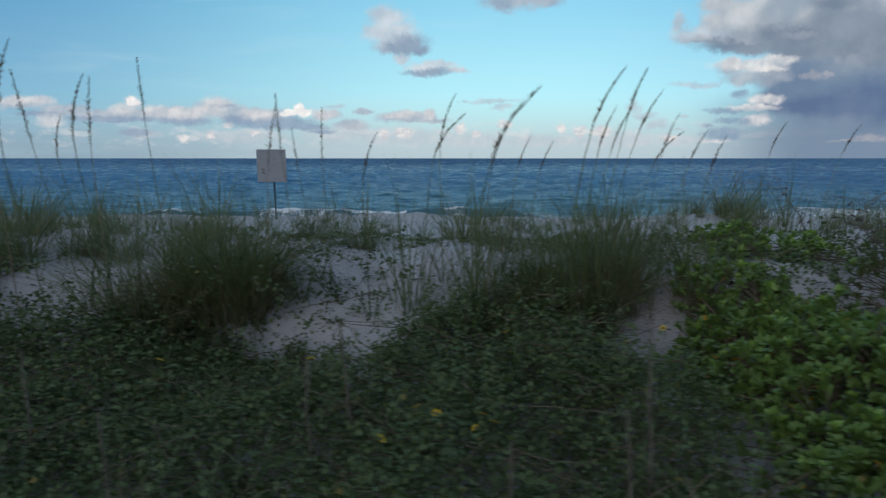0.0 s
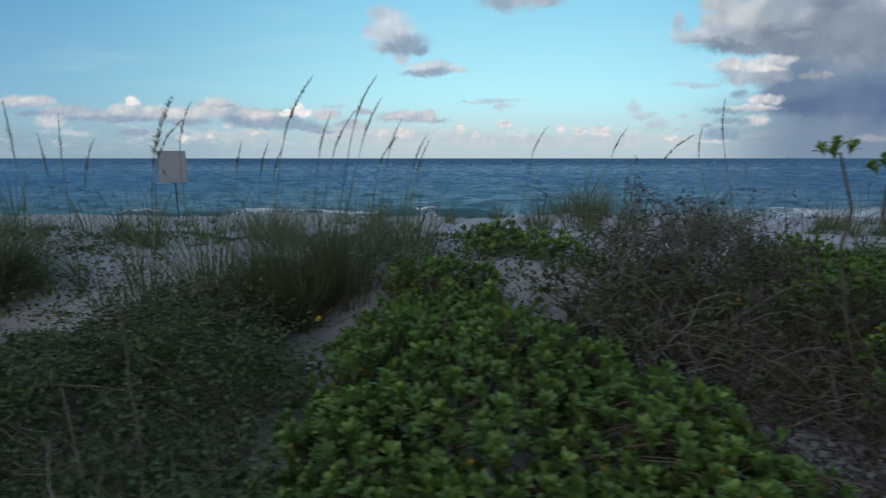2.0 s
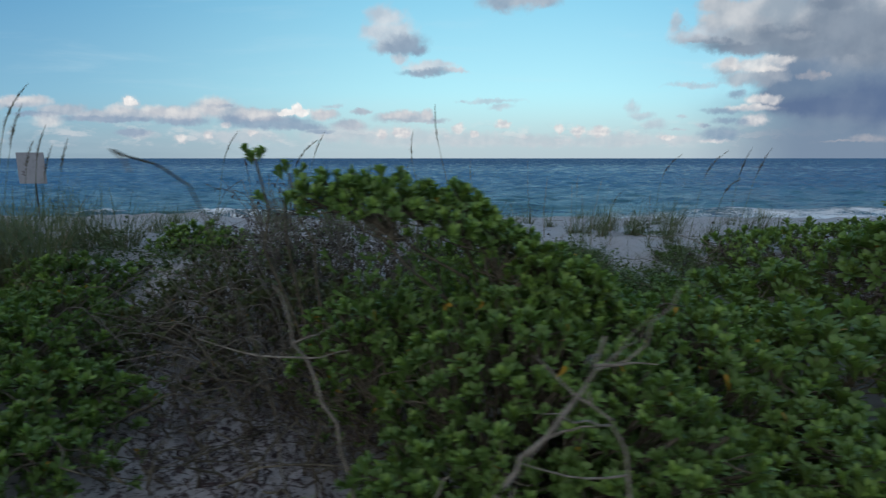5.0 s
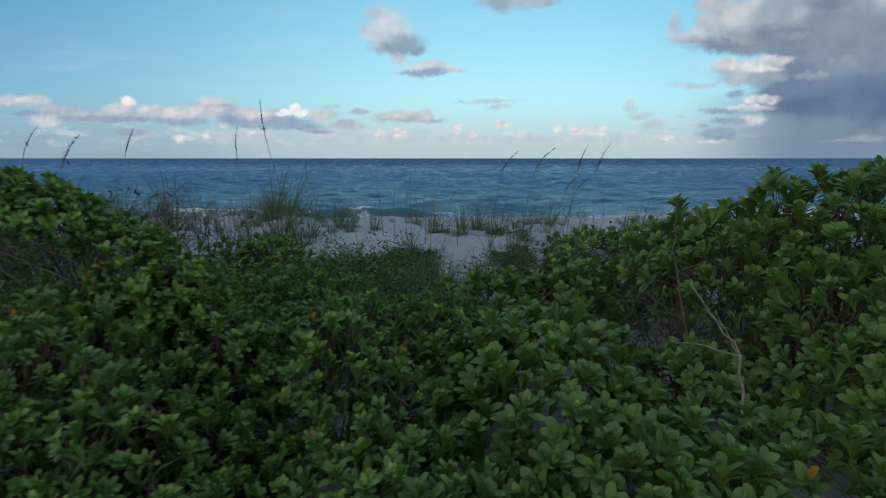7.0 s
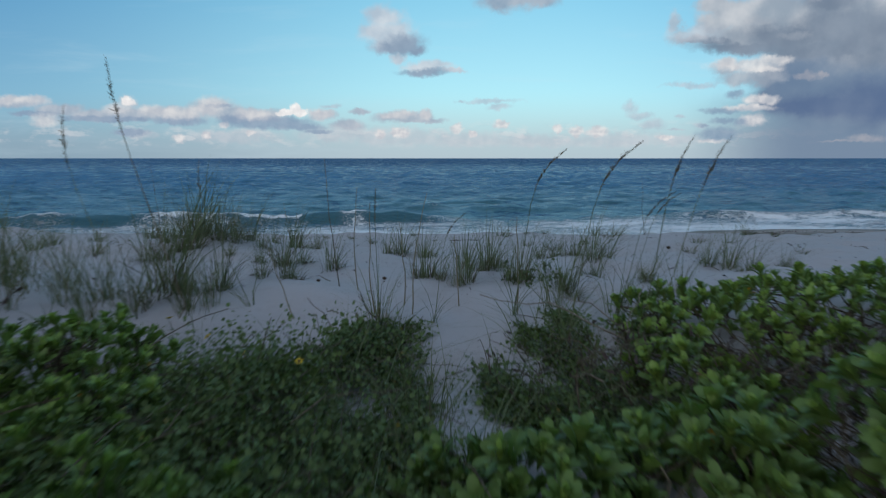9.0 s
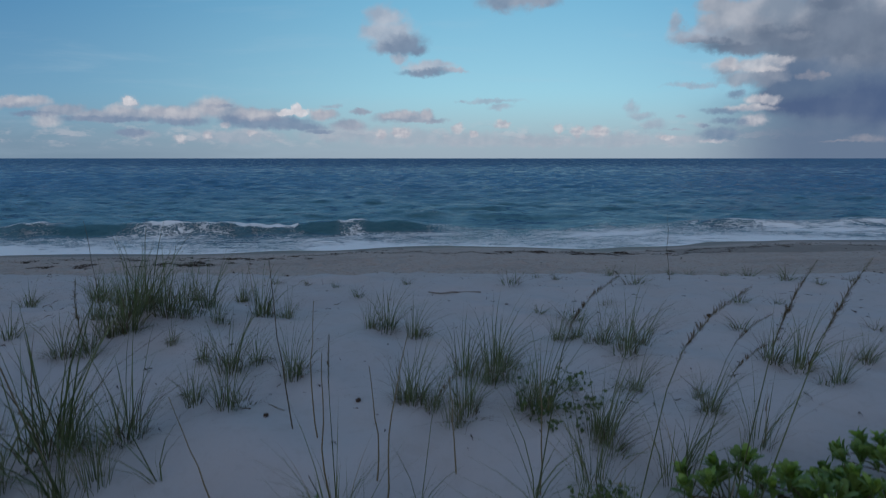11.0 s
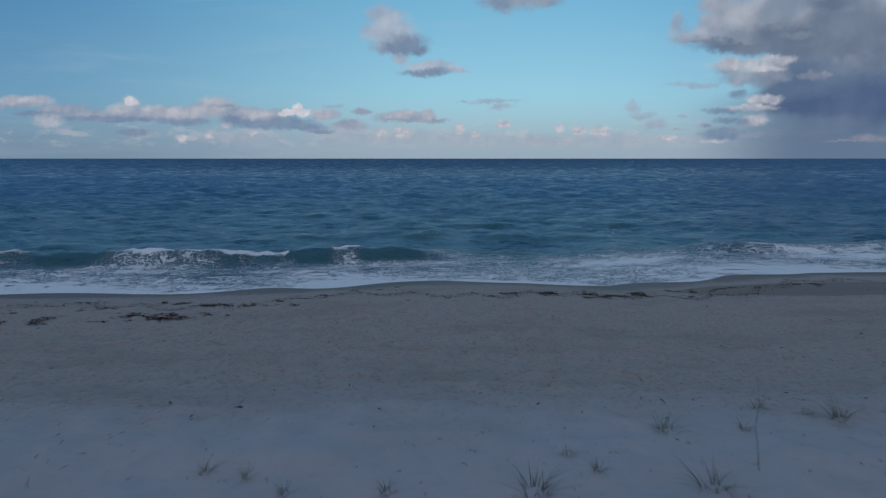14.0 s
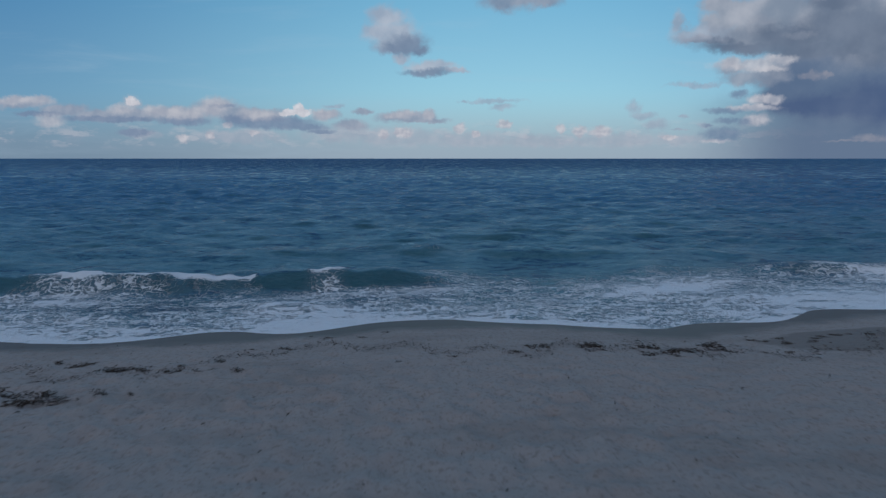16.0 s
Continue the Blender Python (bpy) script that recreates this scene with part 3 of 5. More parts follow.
gx = steps([(-900, 120), (-300, 30), (-60, 3), (-14, 0.25), (-4, 0.075), (11, 0.2), (24, 2), (60, 30), (300, 120), (900, 1)])
gy = steps([(-700, 100), (-100, 10), (-10, 0.8), (-1, 0.085), (11, 0.12), (29, 0.5), (45, 5), (120, 1)])
GX, GY = np.meshgrid(gx, gy)
tagged(grid_mesh("ground", GX, GY, land(GX, GY), SAND), "white dune sand sloping to a tan beach", "sand", kind="structure")

SWELL = wave_set(21, 22, 0.4, 2.6, 0.04, 0.35)
CHOP = wave_set(22, 26, 1.6, 6.0, 0.06, 0.6)
MID = wave_set(27, 70, 1.7, 7.0, 0.085, 0.34)
WOBBLE = wave_set(23, 5, 0.06, 0.3, 1.0)
RAGGED, CREST = wave_set(24, 14, 0.5, 3.5, 0.9), wave_set(25, 30, 4.0, 14.0, 0.05)


def breaker(x, y, line, height, width, lean):
    """A wave front along y = line(x): steep towards the shore."""
    d = y - line
    return height * np.where(d < 0, np.exp(-(d / (width * lean)) ** 2), np.exp(-(d / width) ** 2))


def sea_surface(x, y):
    off = y - shore(x)
    near = np.clip(off / 14, 0, 1)
    z = fsum(x, y, SWELL) * (0.15 + 0.85 * near) + fsum(x, y, CHOP) * (0.3 + 0.7 * near) + crests(x, y, MID) * near
    foam = np.zeros_like(x)
    wob = fsum(x, y * 0, WOBBLE)
    # swash: thin sheets with a lace edge
    patchy = 0.5 + 0.5 * np.sin(0.33 * x + 1.3 * np.sin(0.21 * x) + 0.5 * y)
    foam = np.maximum(foam, np.clip(1 - off / 7.5, 0, 1) ** 0.5 * (0.62 + 0.17 * patchy))
    foam = np.maximum(foam, np.exp(-((off + 0.8) / 0.8) ** 2) * 0.92)
    # a breaker, its broken part white, its unbroken part a green wall
    l1 = 31.6 + 0.07 * (x - 3) + 0.5 * wob
    part1 = np.clip((x + 21) / 4, 0, 1) * np.clip((7 - x) / 4, 0, 1)
    z = z + part1 * breaker(x, y, l1, 0.66, 1.7, 0.42)
    ragged = fsum(x * 1.0, y * 1.0, RAGGED)
    broken = part1 * np.clip((0.8 + 1.5 * ragged - x) / 1.2, 0, 1) * (1 - 0.95 * np.exp(-((x + 12.6) / 1.6) ** 2)) 
    spill = l1 + 0.05 + 0.22 * ragged
    foam = np.maximum(foam, broken * np.clip(1.2 * np.exp(-((y - spill) / (0.40 + 0.16 * ragged)) ** 2) - 0.1, 0, 0.92))
    wall = part1 * (1 - broken) * np.exp(-((y - l1 + 0.35) / 0.65) ** 2)
    foam = foam * (1 - 0.95 * wall)
    # a lip of spray on the unbroken part, and old foam drawn out before the wave
    foam = np.maximum(foam, part1 * (1 - broken) * 0.45 * np.exp(-((y - l1 - 0.3) / 0.25) ** 2) * np.clip(0.3 + ragged, 0, 1))
    z = z + broken * np.exp(-((y - l1 + 0.1) / 0.7) ** 2) * (0.10 * ragged + fsum(x, y, CREST))
    foam = np.maximum(foam, part1 * np.clip(1 - np.abs(y - l1 + 2.9) / 2.4, 0, 1) * 0.46)
    l2 = 38.5 + 0.05 * x - 0.9 * wob
    part2 = 0.5 + 0.5 * np.sin(0.16 * x + 0.6)
    z = z + part2 * breaker(x, y, l2, 0.45, 1.9, 0.6)
    foam = np.maximum(foam, np.clip(part2 - 0.72, 0, 1) * 1.2 * np.exp(-((y - l2 + 0.4) / 0.7) ** 2))
    l3 = 34.0 + 0.10 * (x - 24) + 0.4 * wob
    part3 = 0.7 * np.clip((x - 17) / 3, 0, 1) * np.clip((60 - x) / 10, 0, 1)
    z = z + part3 * breaker(x, y, l3, 0.5, 1.4, 0.5)
    foam = np.maximum(foam, part3 * np.clip((x - 21) / 2, 0, 1) * np.clip(1.2 * np.exp(-((y - l3 + 0.6 + 0.4 * ragged) / (0.6 + 0.25 * ragged)) ** 2) - 0.15, 0, 1))
    for k, yy in enumerate((46, 55, 66, 80)):
        z = z + (0.24 - 0.03 * k) * breaker(x, y, yy + 1.2 * wob + 0.03 * x, 1, 2.6, 0.7) * (0.5 + 0.5 * np.sin(0.11 * x + 1.7 * k))
    foam = np.maximum(foam, np.clip(1 - np.abs(off - 4.5) / 7.0, 0, 1) * (0.55 + 0.10 * np.clip((x - 1) / 5, 0, 1) + 0.12 * np.sin(0.5 * x + 0.7 * wob)))
    foam = foam * (1 - 0.9 * wall)
    z = z * np.clip(off / 2.5 + 0.15, 0, 1)
    z = np.where(off < 3, z + 0.035 * np.clip(1 - off / 3, 0, 1) + 0.03 * np.sin(0.9 * x + 1.1 * np.sin(0.37 * x)) * np.clip(1 - off / 4, 0, 1), z)
    far = np.clip((600 - y) / 350, 0, 1)
    return z * far, np.clip(foam, 0, 1)


near_y = [22.5]
while near_y[-1] < 4900:
    d = near_y[-1] - 5
    near_y.append(near_y[-1] + max(0.085, 0.0058 * d if d < 150 else 0.016 * d))
near_y = np.array(near_y)
ang = np.concatenate([np.linspace(-1.42, -0.85, 50, endpoint=False), np.linspace(-0.85, 0.85, 520, endpoint=False), np.linspace(0.85, 1.42, 51)])
SX = 5.0 + np.tan(ang)[None, :] * (near_y[:, None] - 2.0)
SY = np.repeat(near_y[:, None], len(ang), 1)
SZ, FOAM = sea_surface(SX, SY)
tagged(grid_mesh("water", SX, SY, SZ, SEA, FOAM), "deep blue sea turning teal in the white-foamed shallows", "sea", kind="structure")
# ---------------------------------------------------------------- mesh helpers
def part(name, data, material, parent, label="", kind=""):
    """Link mesh data (or a bmesh) as one object under a thing or part."""
    if isinstance(data, bmesh.types.BMesh):
        me = bpy.data.meshes.new(name)
        data.to_mesh(me)
        data.free()
    else:
        me = data
    if material is not None and not me.materials:
        me.materials.append(material)
    ob = new(name, me)
    ob.parent = parent
    return tagged(ob, label, kind=kind)


def thing(name, label, category, at=(0, 0, 0), group=""):
    ob = new(name)
    ob.location = at
    ob.empty_display_size = 0.1
    return tagged(ob, label, category, group)


def poly_mesh(name, verts, faces, smooth=True, material=None):
    me = bpy.data.meshes.new(name)
    me.from_pydata(np.asarray(verts, float).reshape(-1, 3).tolist(), [], [tuple(int(i) for i in f) for f in faces])
    if smooth:
        me.polygons.foreach_set("use_smooth", np.ones(len(me.polygons), bool))
    if material is not None:
        me.materials.append(material)
    me.update()
    return me


def batch(template_v, template_f, turns, places):
    """Many turned copies of one small template, as one list of vertices and faces."""
    tv = np.asarray(template_v, float)
    V = np.einsum("nij,kj->nki", turns, tv) + places[:, None, :]
    F = np.concatenate([np.asarray(template_f)[None] + (np.arange(len(turns)) * len(tv))[:, None, None]], 0)
    return V.reshape(-1, 3), F.reshape(-1, np.asarray(template_f).shape[1])


def turn_matrices(az, tilt, roll, scale):
    """Frames whose own y runs outward along az, raised by tilt from the level, rolled, scaled."""
    ca, sa, ct, st, cr, sr = np.cos(az), np.sin(az), np.cos(tilt), np.sin(tilt), np.cos(roll), np.sin(roll)
    out_v = np.stack([ca * ct, sa * ct, st], -1)
    side = np.stack([sa, -ca, np.zeros_like(ca)], -1)
    up = np.cross(side, out_v)
    s2 = side * cr[:, None] + up * sr[:, None]
    u2 = -side * sr[:, None] + up * cr[:, None]
    return np.stack([s2, out_v, u2], -1) * np.asarray(scale)[:, None, None]


def blades(rng, n, radius, h_lo, h_hi, width, bend_lo, bend_hi, spread=0.35, wind=(0.0, 0.0), seg=4):
    """Curved, tapering grass blades that grow from a small round tuft."""
    r = radius * np.sqrt(rng.uniform(0, 1, n))
    th = rng.uniform(0, 2 * np.pi, n)
    base = np.stack([r * np.cos(th), r * np.sin(th), np.full(n, -0.03)], -1)
    h = rng.uniform(h_lo, h_hi, n) * (1 - 0.35 * r / max(radius, 1e-6))
    lean_az = th + rng.normal(0, 0.7, n)
    lean = rng.uniform(0.02, spread, n)
    bend = rng.uniform(bend_lo, bend_hi, n)
    t = np.linspace(0, 1, seg + 1)
    d = np.stack([np.cos(lean_az), np.sin(lean_az)], -1) + np.asarray(wind)
    out_d = (lean[:, None] * t + bend[:, None] * t ** 2.2) * h[:, None]
    up = (t - 0.35 * np.clip(bend, 0, 1.3)[:, None] * t ** 2.4) * h[:, None]
    pts = np.zeros((n, seg + 1, 3))
    pts[..., :2] = base[:, None, :2] + d[:, None, :] * out_d[..., None]
    pts[..., 2] = base[:, None, 2] + up
    w_az = lean_az + np.pi / 2 + rng.normal(0, 0.5, n)
    w = width * rng.uniform(0.6, 1.2, n)[:, None] * np.clip(1.0 - t ** 2.5, 0.04, 1)
    side = np.stack([np.cos(w_az), np.sin(w_az), np.zeros(n)], -1)[:, None, :] * w[..., None] * 0.5
    V = np.stack([pts - side, pts + side], 2).reshape(n, -1, 3)
    f = np.array([[2 * k, 2 * k + 1, 2 * k + 3, 2 * k + 2] for k in range(seg)])
    F = (f[None] + (np.arange(n) * 2 * (seg + 1))[:, None, None]).reshape(-1, 4)
    return V.reshape(-1, 3), F


def tube(points, radii, sides=4):
    """A tapering stem through points: vertices and quads."""
    pts = np.asarray(points, float)
    n = len(pts)
    tang = np.gradient(pts, axis=0)
    tang /= np.linalg.norm(tang, axis=1, keepdims=True) + 1e-9
    ref = np.where(np.abs(tang[:, 2:3]) > 0.9, [[1.0, 0, 0]], [[0, 0, 1.0]])
    a = np.cross(tang, ref)
    a /= np.linalg.norm(a, axis=1, keepdims=True) + 1e-9
    b = np.cross(tang, a)
    ph = np.arange(sides) * 2 * np.pi / sides
    V = pts[:, None] + np.asarray(radii, float)[:, None, None] * (a[:, None] * np.cos(ph)[None, :, None] + b[:, None] * np.sin(ph)[None, :, None])
    F = [[k * sides + j, k * sides + (j + 1) % sides, (k + 1) * sides + (j + 1) % sides, (k + 1) * sides + j] for k in range(n - 1) for j in range(sides)]
    return V.reshape(-1, 3), np.array(F)


def join(chunks):
    V, F, k = [], [], 0
    for v, f in chunks:
        V.append(v)
        F.append(np.asarray(f) + k)
        k += len(v)
    return np.concatenate(V), [row for f in F for row in f]


def crooked(rng, a, b, n=5, wander=0.12, sag=0.0):
    """A crooked line from a to b."""
    a, b = np.asarray(a, float), np.asarray(b, float)
    t = np.linspace(0, 1, n)[:, None]
    size = np.linalg.norm(b - a)
    off = np.cumsum(rng.normal(0, wander * size / n, (n, 3)), 0)
    off = off - t * off[-1]
    p = a + (b - a) * t + off * np.sin(np.pi * np.clip(t * 1.0, 0, 1)) ** 0.5
    p[:, 2] += sag * size * np.sin(np.pi * t[:, 0])
    return p


# ---------------------------------------------------------------- grasses
def grass_tuft(seed, n, radius, h_lo, h_hi, dead=0.3, width=0.008, bend=(0.1, 0.8), label="", spread=0.35, wind=(0.10, 0.05), dry=None):
    rng = np.random.RandomState(seed)
    root = thing("beach_grass", label, "grass", group="grass tufts on the dune")
    nd = int(n * dead)
    v, f = blades(rng, n - nd, radius, h_lo, h_hi, width, *bend, spread=spread, wind=wind)
    part("foliage", poly_mesh("foliage", v, f), GRASS, root, kind="stuff")
    if nd:
        v, f = blades(rng, nd, radius * 1.1, h_lo * 0.6, h_hi * 0.85, width * 0.9, bend[0] + 0.2, bend[1] + 0.5, spread=spread + 0.3)
        part("dry_foliage", poly_mesh("dry_foliage", v, f), dry or DRY_GRASS, root, "dry straw-coloured blades", "stuff")
    return root


def oat_stalk(seed, droop):
    """A sea oat one metre tall: a thin stem, a few blades and a drooping head of flat spikelets."""
    rng = np.random.RandomState(seed)
    root = thing("sea_oat", "tall sea oat stalk with a drooping tan seed head", "sea oats", group="sea oats on the dune crest")
    t = np.linspace(0, 1, 9)
    az = rng.uniform(-0.6, 0.6)
    lean = rng.uniform(0.01, 0.09)
    bow = droop * np.clip((t - 0.62) / 0.38, 0, 1) ** 2.0
    stem = np.stack([np.cos(az) * (lean * t + bow), np.sin(az) * (lean * t + bow), t - 0.5 * bow], -1)
    v, f = tube(stem, np.linspace(0.0032, 0.0009, 9), 4)
    stalk = part("stalk", poly_mesh("stalk", v, f), GRASS if seed % 3 else DRY_GRASS, root)
    # spikelets: small pointed ovals, folded along the middle
    n = 120
    s = np.sort(rng.uniform(0.70, 1.0, n))
    at = np.stack([np.interp(s, t, stem[:, k]) for k in range(3)], -1)
    tv = [(0, 0, 0), (0.0024, 0.016, 0.0012), (0, 0.035, -0.003), (-0.0024, 0.016, 0.0012), (0, 0.016, -0.0012)]
    tf = [(0, 1, 4), (1, 2, 4), (2, 3, 4), (3, 0, 4)]
    side = 1 if seed % 2 else -1
    sa = side * np.where(rng.uniform(0, 1, n) < 0.78, -np.pi / 2, np.pi / 2) + rng.normal(0, 0.45, n)
    m = turn_matrices(sa, rng.normal(1.0, 0.22, n), rng.uniform(-1, 1, n), rng.uniform(0.5, 0.95, n) * np.interp(s, [0.70, 0.80, 1.0], [0.45, 1.0, 0.45]))
    v, f = batch(tv, tf, m, at)
    part("seed_head", poly_mesh("seed_head", v, f, False), SEED, stalk, "tan drooping seed head", "stuff")
    v, f = blades(rng, 9, 0.02, 0.28, 0.62, 0.007, 0.15, 0.9)
    part("foliage", poly_mesh("foliage", v, f), GRASS, root, kind="stuff")
    return root


def stand(ob, x, y, turn=0.0, scale=(1, 1, 1), sink=0.0):
    z = float(land(x, y)) - sink
    return Matrix.Translation((x, y, z)) @ Matrix.Rotation(turn, 4, "Z") @ Matrix.Diagonal((*scale, 1))


def plant_first_or_copy(kinds, used, k, m):
    """The first of a kind is moved to its place, further ones are copies."""
    ob = kinds[k]
    if k in used:
        return copy_thing(ob, m @ Matrix.Diagonal((*(1 / v for v in ob.scale), 1)))
    used.add(k)
    ob.matrix_basis = m
    return ob


rng = np.random.RandomState(11)
OATS = [oat_stalk(40 + k, d) for k, d in enumerate((0.02, 0.06, 0.05, 0.14, 0.09))]
used = set()
# where the tall stalks stand and how high they reach
STALKS = [(-1.0, 2.88, 3.76), (-0.94, 2.98, 3.82), (-0.72, 3.08, 3.76), (-0.47, 2.88, 3.64), (-0.11, 2.98, 3.79), (-0.05, 3.18, 3.88), (0.19, 2.48, 3.87),
          (0.79, 2.78, 4.0), (0.9, 3.08, 3.8), (1.01, 3.08, 3.85), (1.13, 3.18, 4.07), (1.19, 3.18, 3.91), (1.22, 3.18, 3.7), (1.31, 3.18, 3.77),
          (1.49, 3.18, 3.68), (1.5, 2.98, 3.64), (2.32, 3.78, 3.78), (3.01, 3.98, 3.77), (0.31, 3.28, 3.64), (0.47, 3.28, 3.64), (0.59, 3.18, 3.61),
          (-0.91, 3.18, 3.65), (-2.06, 2.38, 4.01), (-2.17, 2.48, 3.82), (-2.29, 2.88, 3.92), (-2.0, 2.78, 3.93), (-1.97, 2.88, 3.89), (-1.85, 3.28, 4.06),
          (-2.31, 3.08, 3.74),
          (4.2, 4.4, 3.50),
          (3.66, 4.2, 3.75), (3.80, 4.3, 3.93), (5.93, 4.3, 3.62), (6.16, 4.0, 3.66), (6.60, 4.2, 3.64), (6.78, 4.2, 3.65)]
SIDE_STALKS = [(3.02, 3.2, 3.73), (5.17, 4.2, 3.38), (6.68, 4.6, 3.40), (6.5, 4.3, 3.42), (5.5, 4.25, 3.3), (-3.0, 3.2, 3.8), (-3.4, 2.9, 3.9)]
for x, y, top in STALKS + SIDE_STALKS:
    h = top - float(land(x, y))
    # blown aside, some to the north, some to the south
    tilt = float(np.interp(x, [-2.2, -0.6, 0.4, 3.0, 3.5, 4.2, 5.4, 6.8], [-0.17, -0.08, 0.08, 0.22, -0.34, -0.36, 0.02, 0.17])) + rng.normal(0, 0.05)
    s = h / 0.97 / math.cos(tilt)
    bx = x - h * math.tan(tilt)
    foot = Matrix.Translation((bx, y, float(land(bx, y))))
    s = s * (top - float(land(bx, y))) / h
    kind = int(rng.choice([0, 2, 4] if tilt < 0 else [1, 3] if rng.uniform() < 0.8 else [4]))
    plant_first_or_copy(OATS, used, kind, foot @ Matrix.Rotation(tilt, 4, "Y") @ Matrix.Rotation(rng.uniform(-0.4, 0.4), 4, "Z") @ Matrix.Diagonal((s, s, s, 1)))

THICK = [grass_tuft(60 + k, 210, 0.18, 0.30, 0.92, 0.30, 0.0058, (0.05, 0.85), "dense clump of dark green dune grass with dry blades", spread=0.50, wind=(0.12, 0.05)) for k in range(3)]
SPARSE = [grass_tuft(70 + k, 58, 0.06, 0.16, 0.46, 0.34, 0.0046, (0.10, 1.0), "small green tuft of beach grass in bare sand", wind=(0.50, 0.05), dry=WITHERED) for k in range(3)]
TALL = [grass_tuft(80 + k, 48, 0.09, 0.40, 1.1, 0.28, 0.0055, (0.02, 0.45), "tall upright tuft of sea oat blades", spread=0.32) for k in range(2)]
used_thick, used_sparse, used_tall = set(), set(), set()
# dense grass along the crest where the clip begins: clumps round a few hearts
HEARTS = [(-2.35, 3.5, 0.4, 6), (-1.9, 3.5, 0.35, 3), (-3.1, 2.85, 0.4, 7), (-1.48, 2.85, 0.24, 8), (-1.15, 2.85, 0.22, 5), (0.72, 2.85, 0.28, 6), (-1.30, 2.95, 0.32, 8), (0.40, 2.90, 0.45, 9), (0.95, 2.95, 0.32, 8), (-2.8, 3.4, 0.4, 5), (-3.6, 3.2, 0.7, 8), (-0.7, 4.1, 0.9, 5),
          (0.3, 4.0, 0.7, 4), (1.2, 3.7, 0.35, 6), (-2.0, 4.3, 0.9, 5), (1.45, 3.0, 0.2, 3), (2.9, 4.6, 0.5, 4), (-4.4, 3.6, 0.8, 8), (-3.2, 4.4, 0.9, 6)]
for hx, hy, spread, count in HEARTS:
    for _ in range(count):
        x, y = hx + rng.normal(0, spread * 0.55), hy + rng.normal(0, spread * 0.3)
        s = rng.uniform(0.72, 1.22) if hy < 3.4 else rng.uniform(0.5, 0.95)
        if rng.uniform() < 0.38:
            plant_first_or_copy(THICK, used_thick, int(rng.randint(3)), stand(None, x, y, rng.uniform(0, 6.28), (s, s, s * rng.uniform(0.8, 1.05))))
        else:
            plant_first_or_copy(TALL, used_tall, int(rng.randint(2)), stand(None, x, y, rng.uniform(0, 6.28), (s, s, s)))
# looser tufts behind the crest
for _ in range(46):
    x, y = rng.uniform(-5, 3.0), rng.uniform(4.2, 7.5)
    s = rng.uniform(0.7, 1.3)
    plant_first_or_copy(SPARSE, used_sparse, int(rng.randint(3)), stand(None, x, y, rng.uniform(-0.9, 0.9), (s, s, s)))
# tufts on the seaward flat, one by one: place and height
LEFT_TUFTS = [(3.26, 5.67, 0.22), (3.37, 5.74, 0.21), (3.45, 6.03, 0.34), (3.35, 5.98, 0.26), (3.38, 6.35, 0.39), (2.92, 6.78, 0.16), (3.56, 6.31, 0.31), (3.67, 6.34, 0.26),
              (3.64, 6.81, 0.29), (3.88, 6.41, 0.18), (3.63, 7.59, 0.23), (4.07, 6.83, 0.3), (4.31, 6.73, 0.17), (3.25, 6.72, 0.27), (3.32, 6.3, 0.29), (3.82, 5.86, 0.12),
              (4.37, 5.4, 0.25), (4.47, 5.54, 0.16), (4.73, 5.34, 0.22), (4.36, 4.99, 0.16), (4.54, 4.93, 0.21), (4.22, 4.7, 0.28), (3.98, 4.58, 0.4), (4.08, 4.54, 0.19),
              (4.15, 5.57, 0.14), (3.08, 6.29, 0.2), (3.33, 7.23, 0.25)]
MID_TUFTS = [(5.14, 6.46, 0.26), (5.35, 6.21, 0.21), (5.01, 6.47, 0.18), (6.36, 6.16, 0.18), (6.5, 6.18, 0.16), (6.59, 5.87, 0.21), (6.68, 5.71, 0.26), (6.89, 6.0, 0.2),
             (5.67, 5.39, 0.24), (5.85, 5.5, 0.29), (5.8, 5.24, 0.18), (5.66, 4.93, 0.23), (5.5, 4.92, 0.15), (6.01, 4.94, 0.27), (5.94, 5.0, 0.17), (5.41, 5.01, 0.22),
             (5.35, 5.04, 0.17), (6.25, 4.73, 0.23), (6.2, 4.69, 0.15), (6.57, 5.23, 0.15), (6.84, 5.13, 0.1), (6.82, 4.96, 0.16), (7.54, 5.65, 0.22), (7.66, 5.56, 0.25),
             (7.65, 5.25, 0.16), (8.24, 5.79, 0.16)]
FAR_TUFTS = [(7.87, 9.63, 0.19), (6.3, 8.34, 0.22), (6.71, 8.97, 0.1), (6.89, 8.66, 0.1), (7.72, 8.42, 0.22), (8.64, 9.59, 0.11), (9.3, 10.44, 0.15), (9.73, 10.22, 0.12),
             (10.03, 10.13, 0.21), (9.63, 8.68, 0.2), (9.8, 8.39, 0.11), (10.6, 8.97, 0.11), (4.71, 7.86, 0.13), (5.17, 8.33, 0.1), (8.26, 7.26, 0.14), (8.6, 7.26, 0.1),
             (7.72, 6.31, 0.13), (8.78, 6.39, 0.1), (6.35, 6.82, 0.1), (7.05, 7.25, 0.1), (6.58, 6.66, 0.17), (1.74, 7.41, 0.11), (3.98, 8.68, 0.1), (4.37, 8.39, 0.1),
             (3.6, 8.74, 0.1)]
STUBBLE = [grass_tuft(90 + k, 54, 0.05, 0.08, 0.26, 0.60, 0.0050, (0.1, 1.0), "small withered dark tuft of grass in bare sand", spread=0.5, wind=(0.25, 0.0), dry=WITHERED) for k in range(3)]
used_stubble = set()
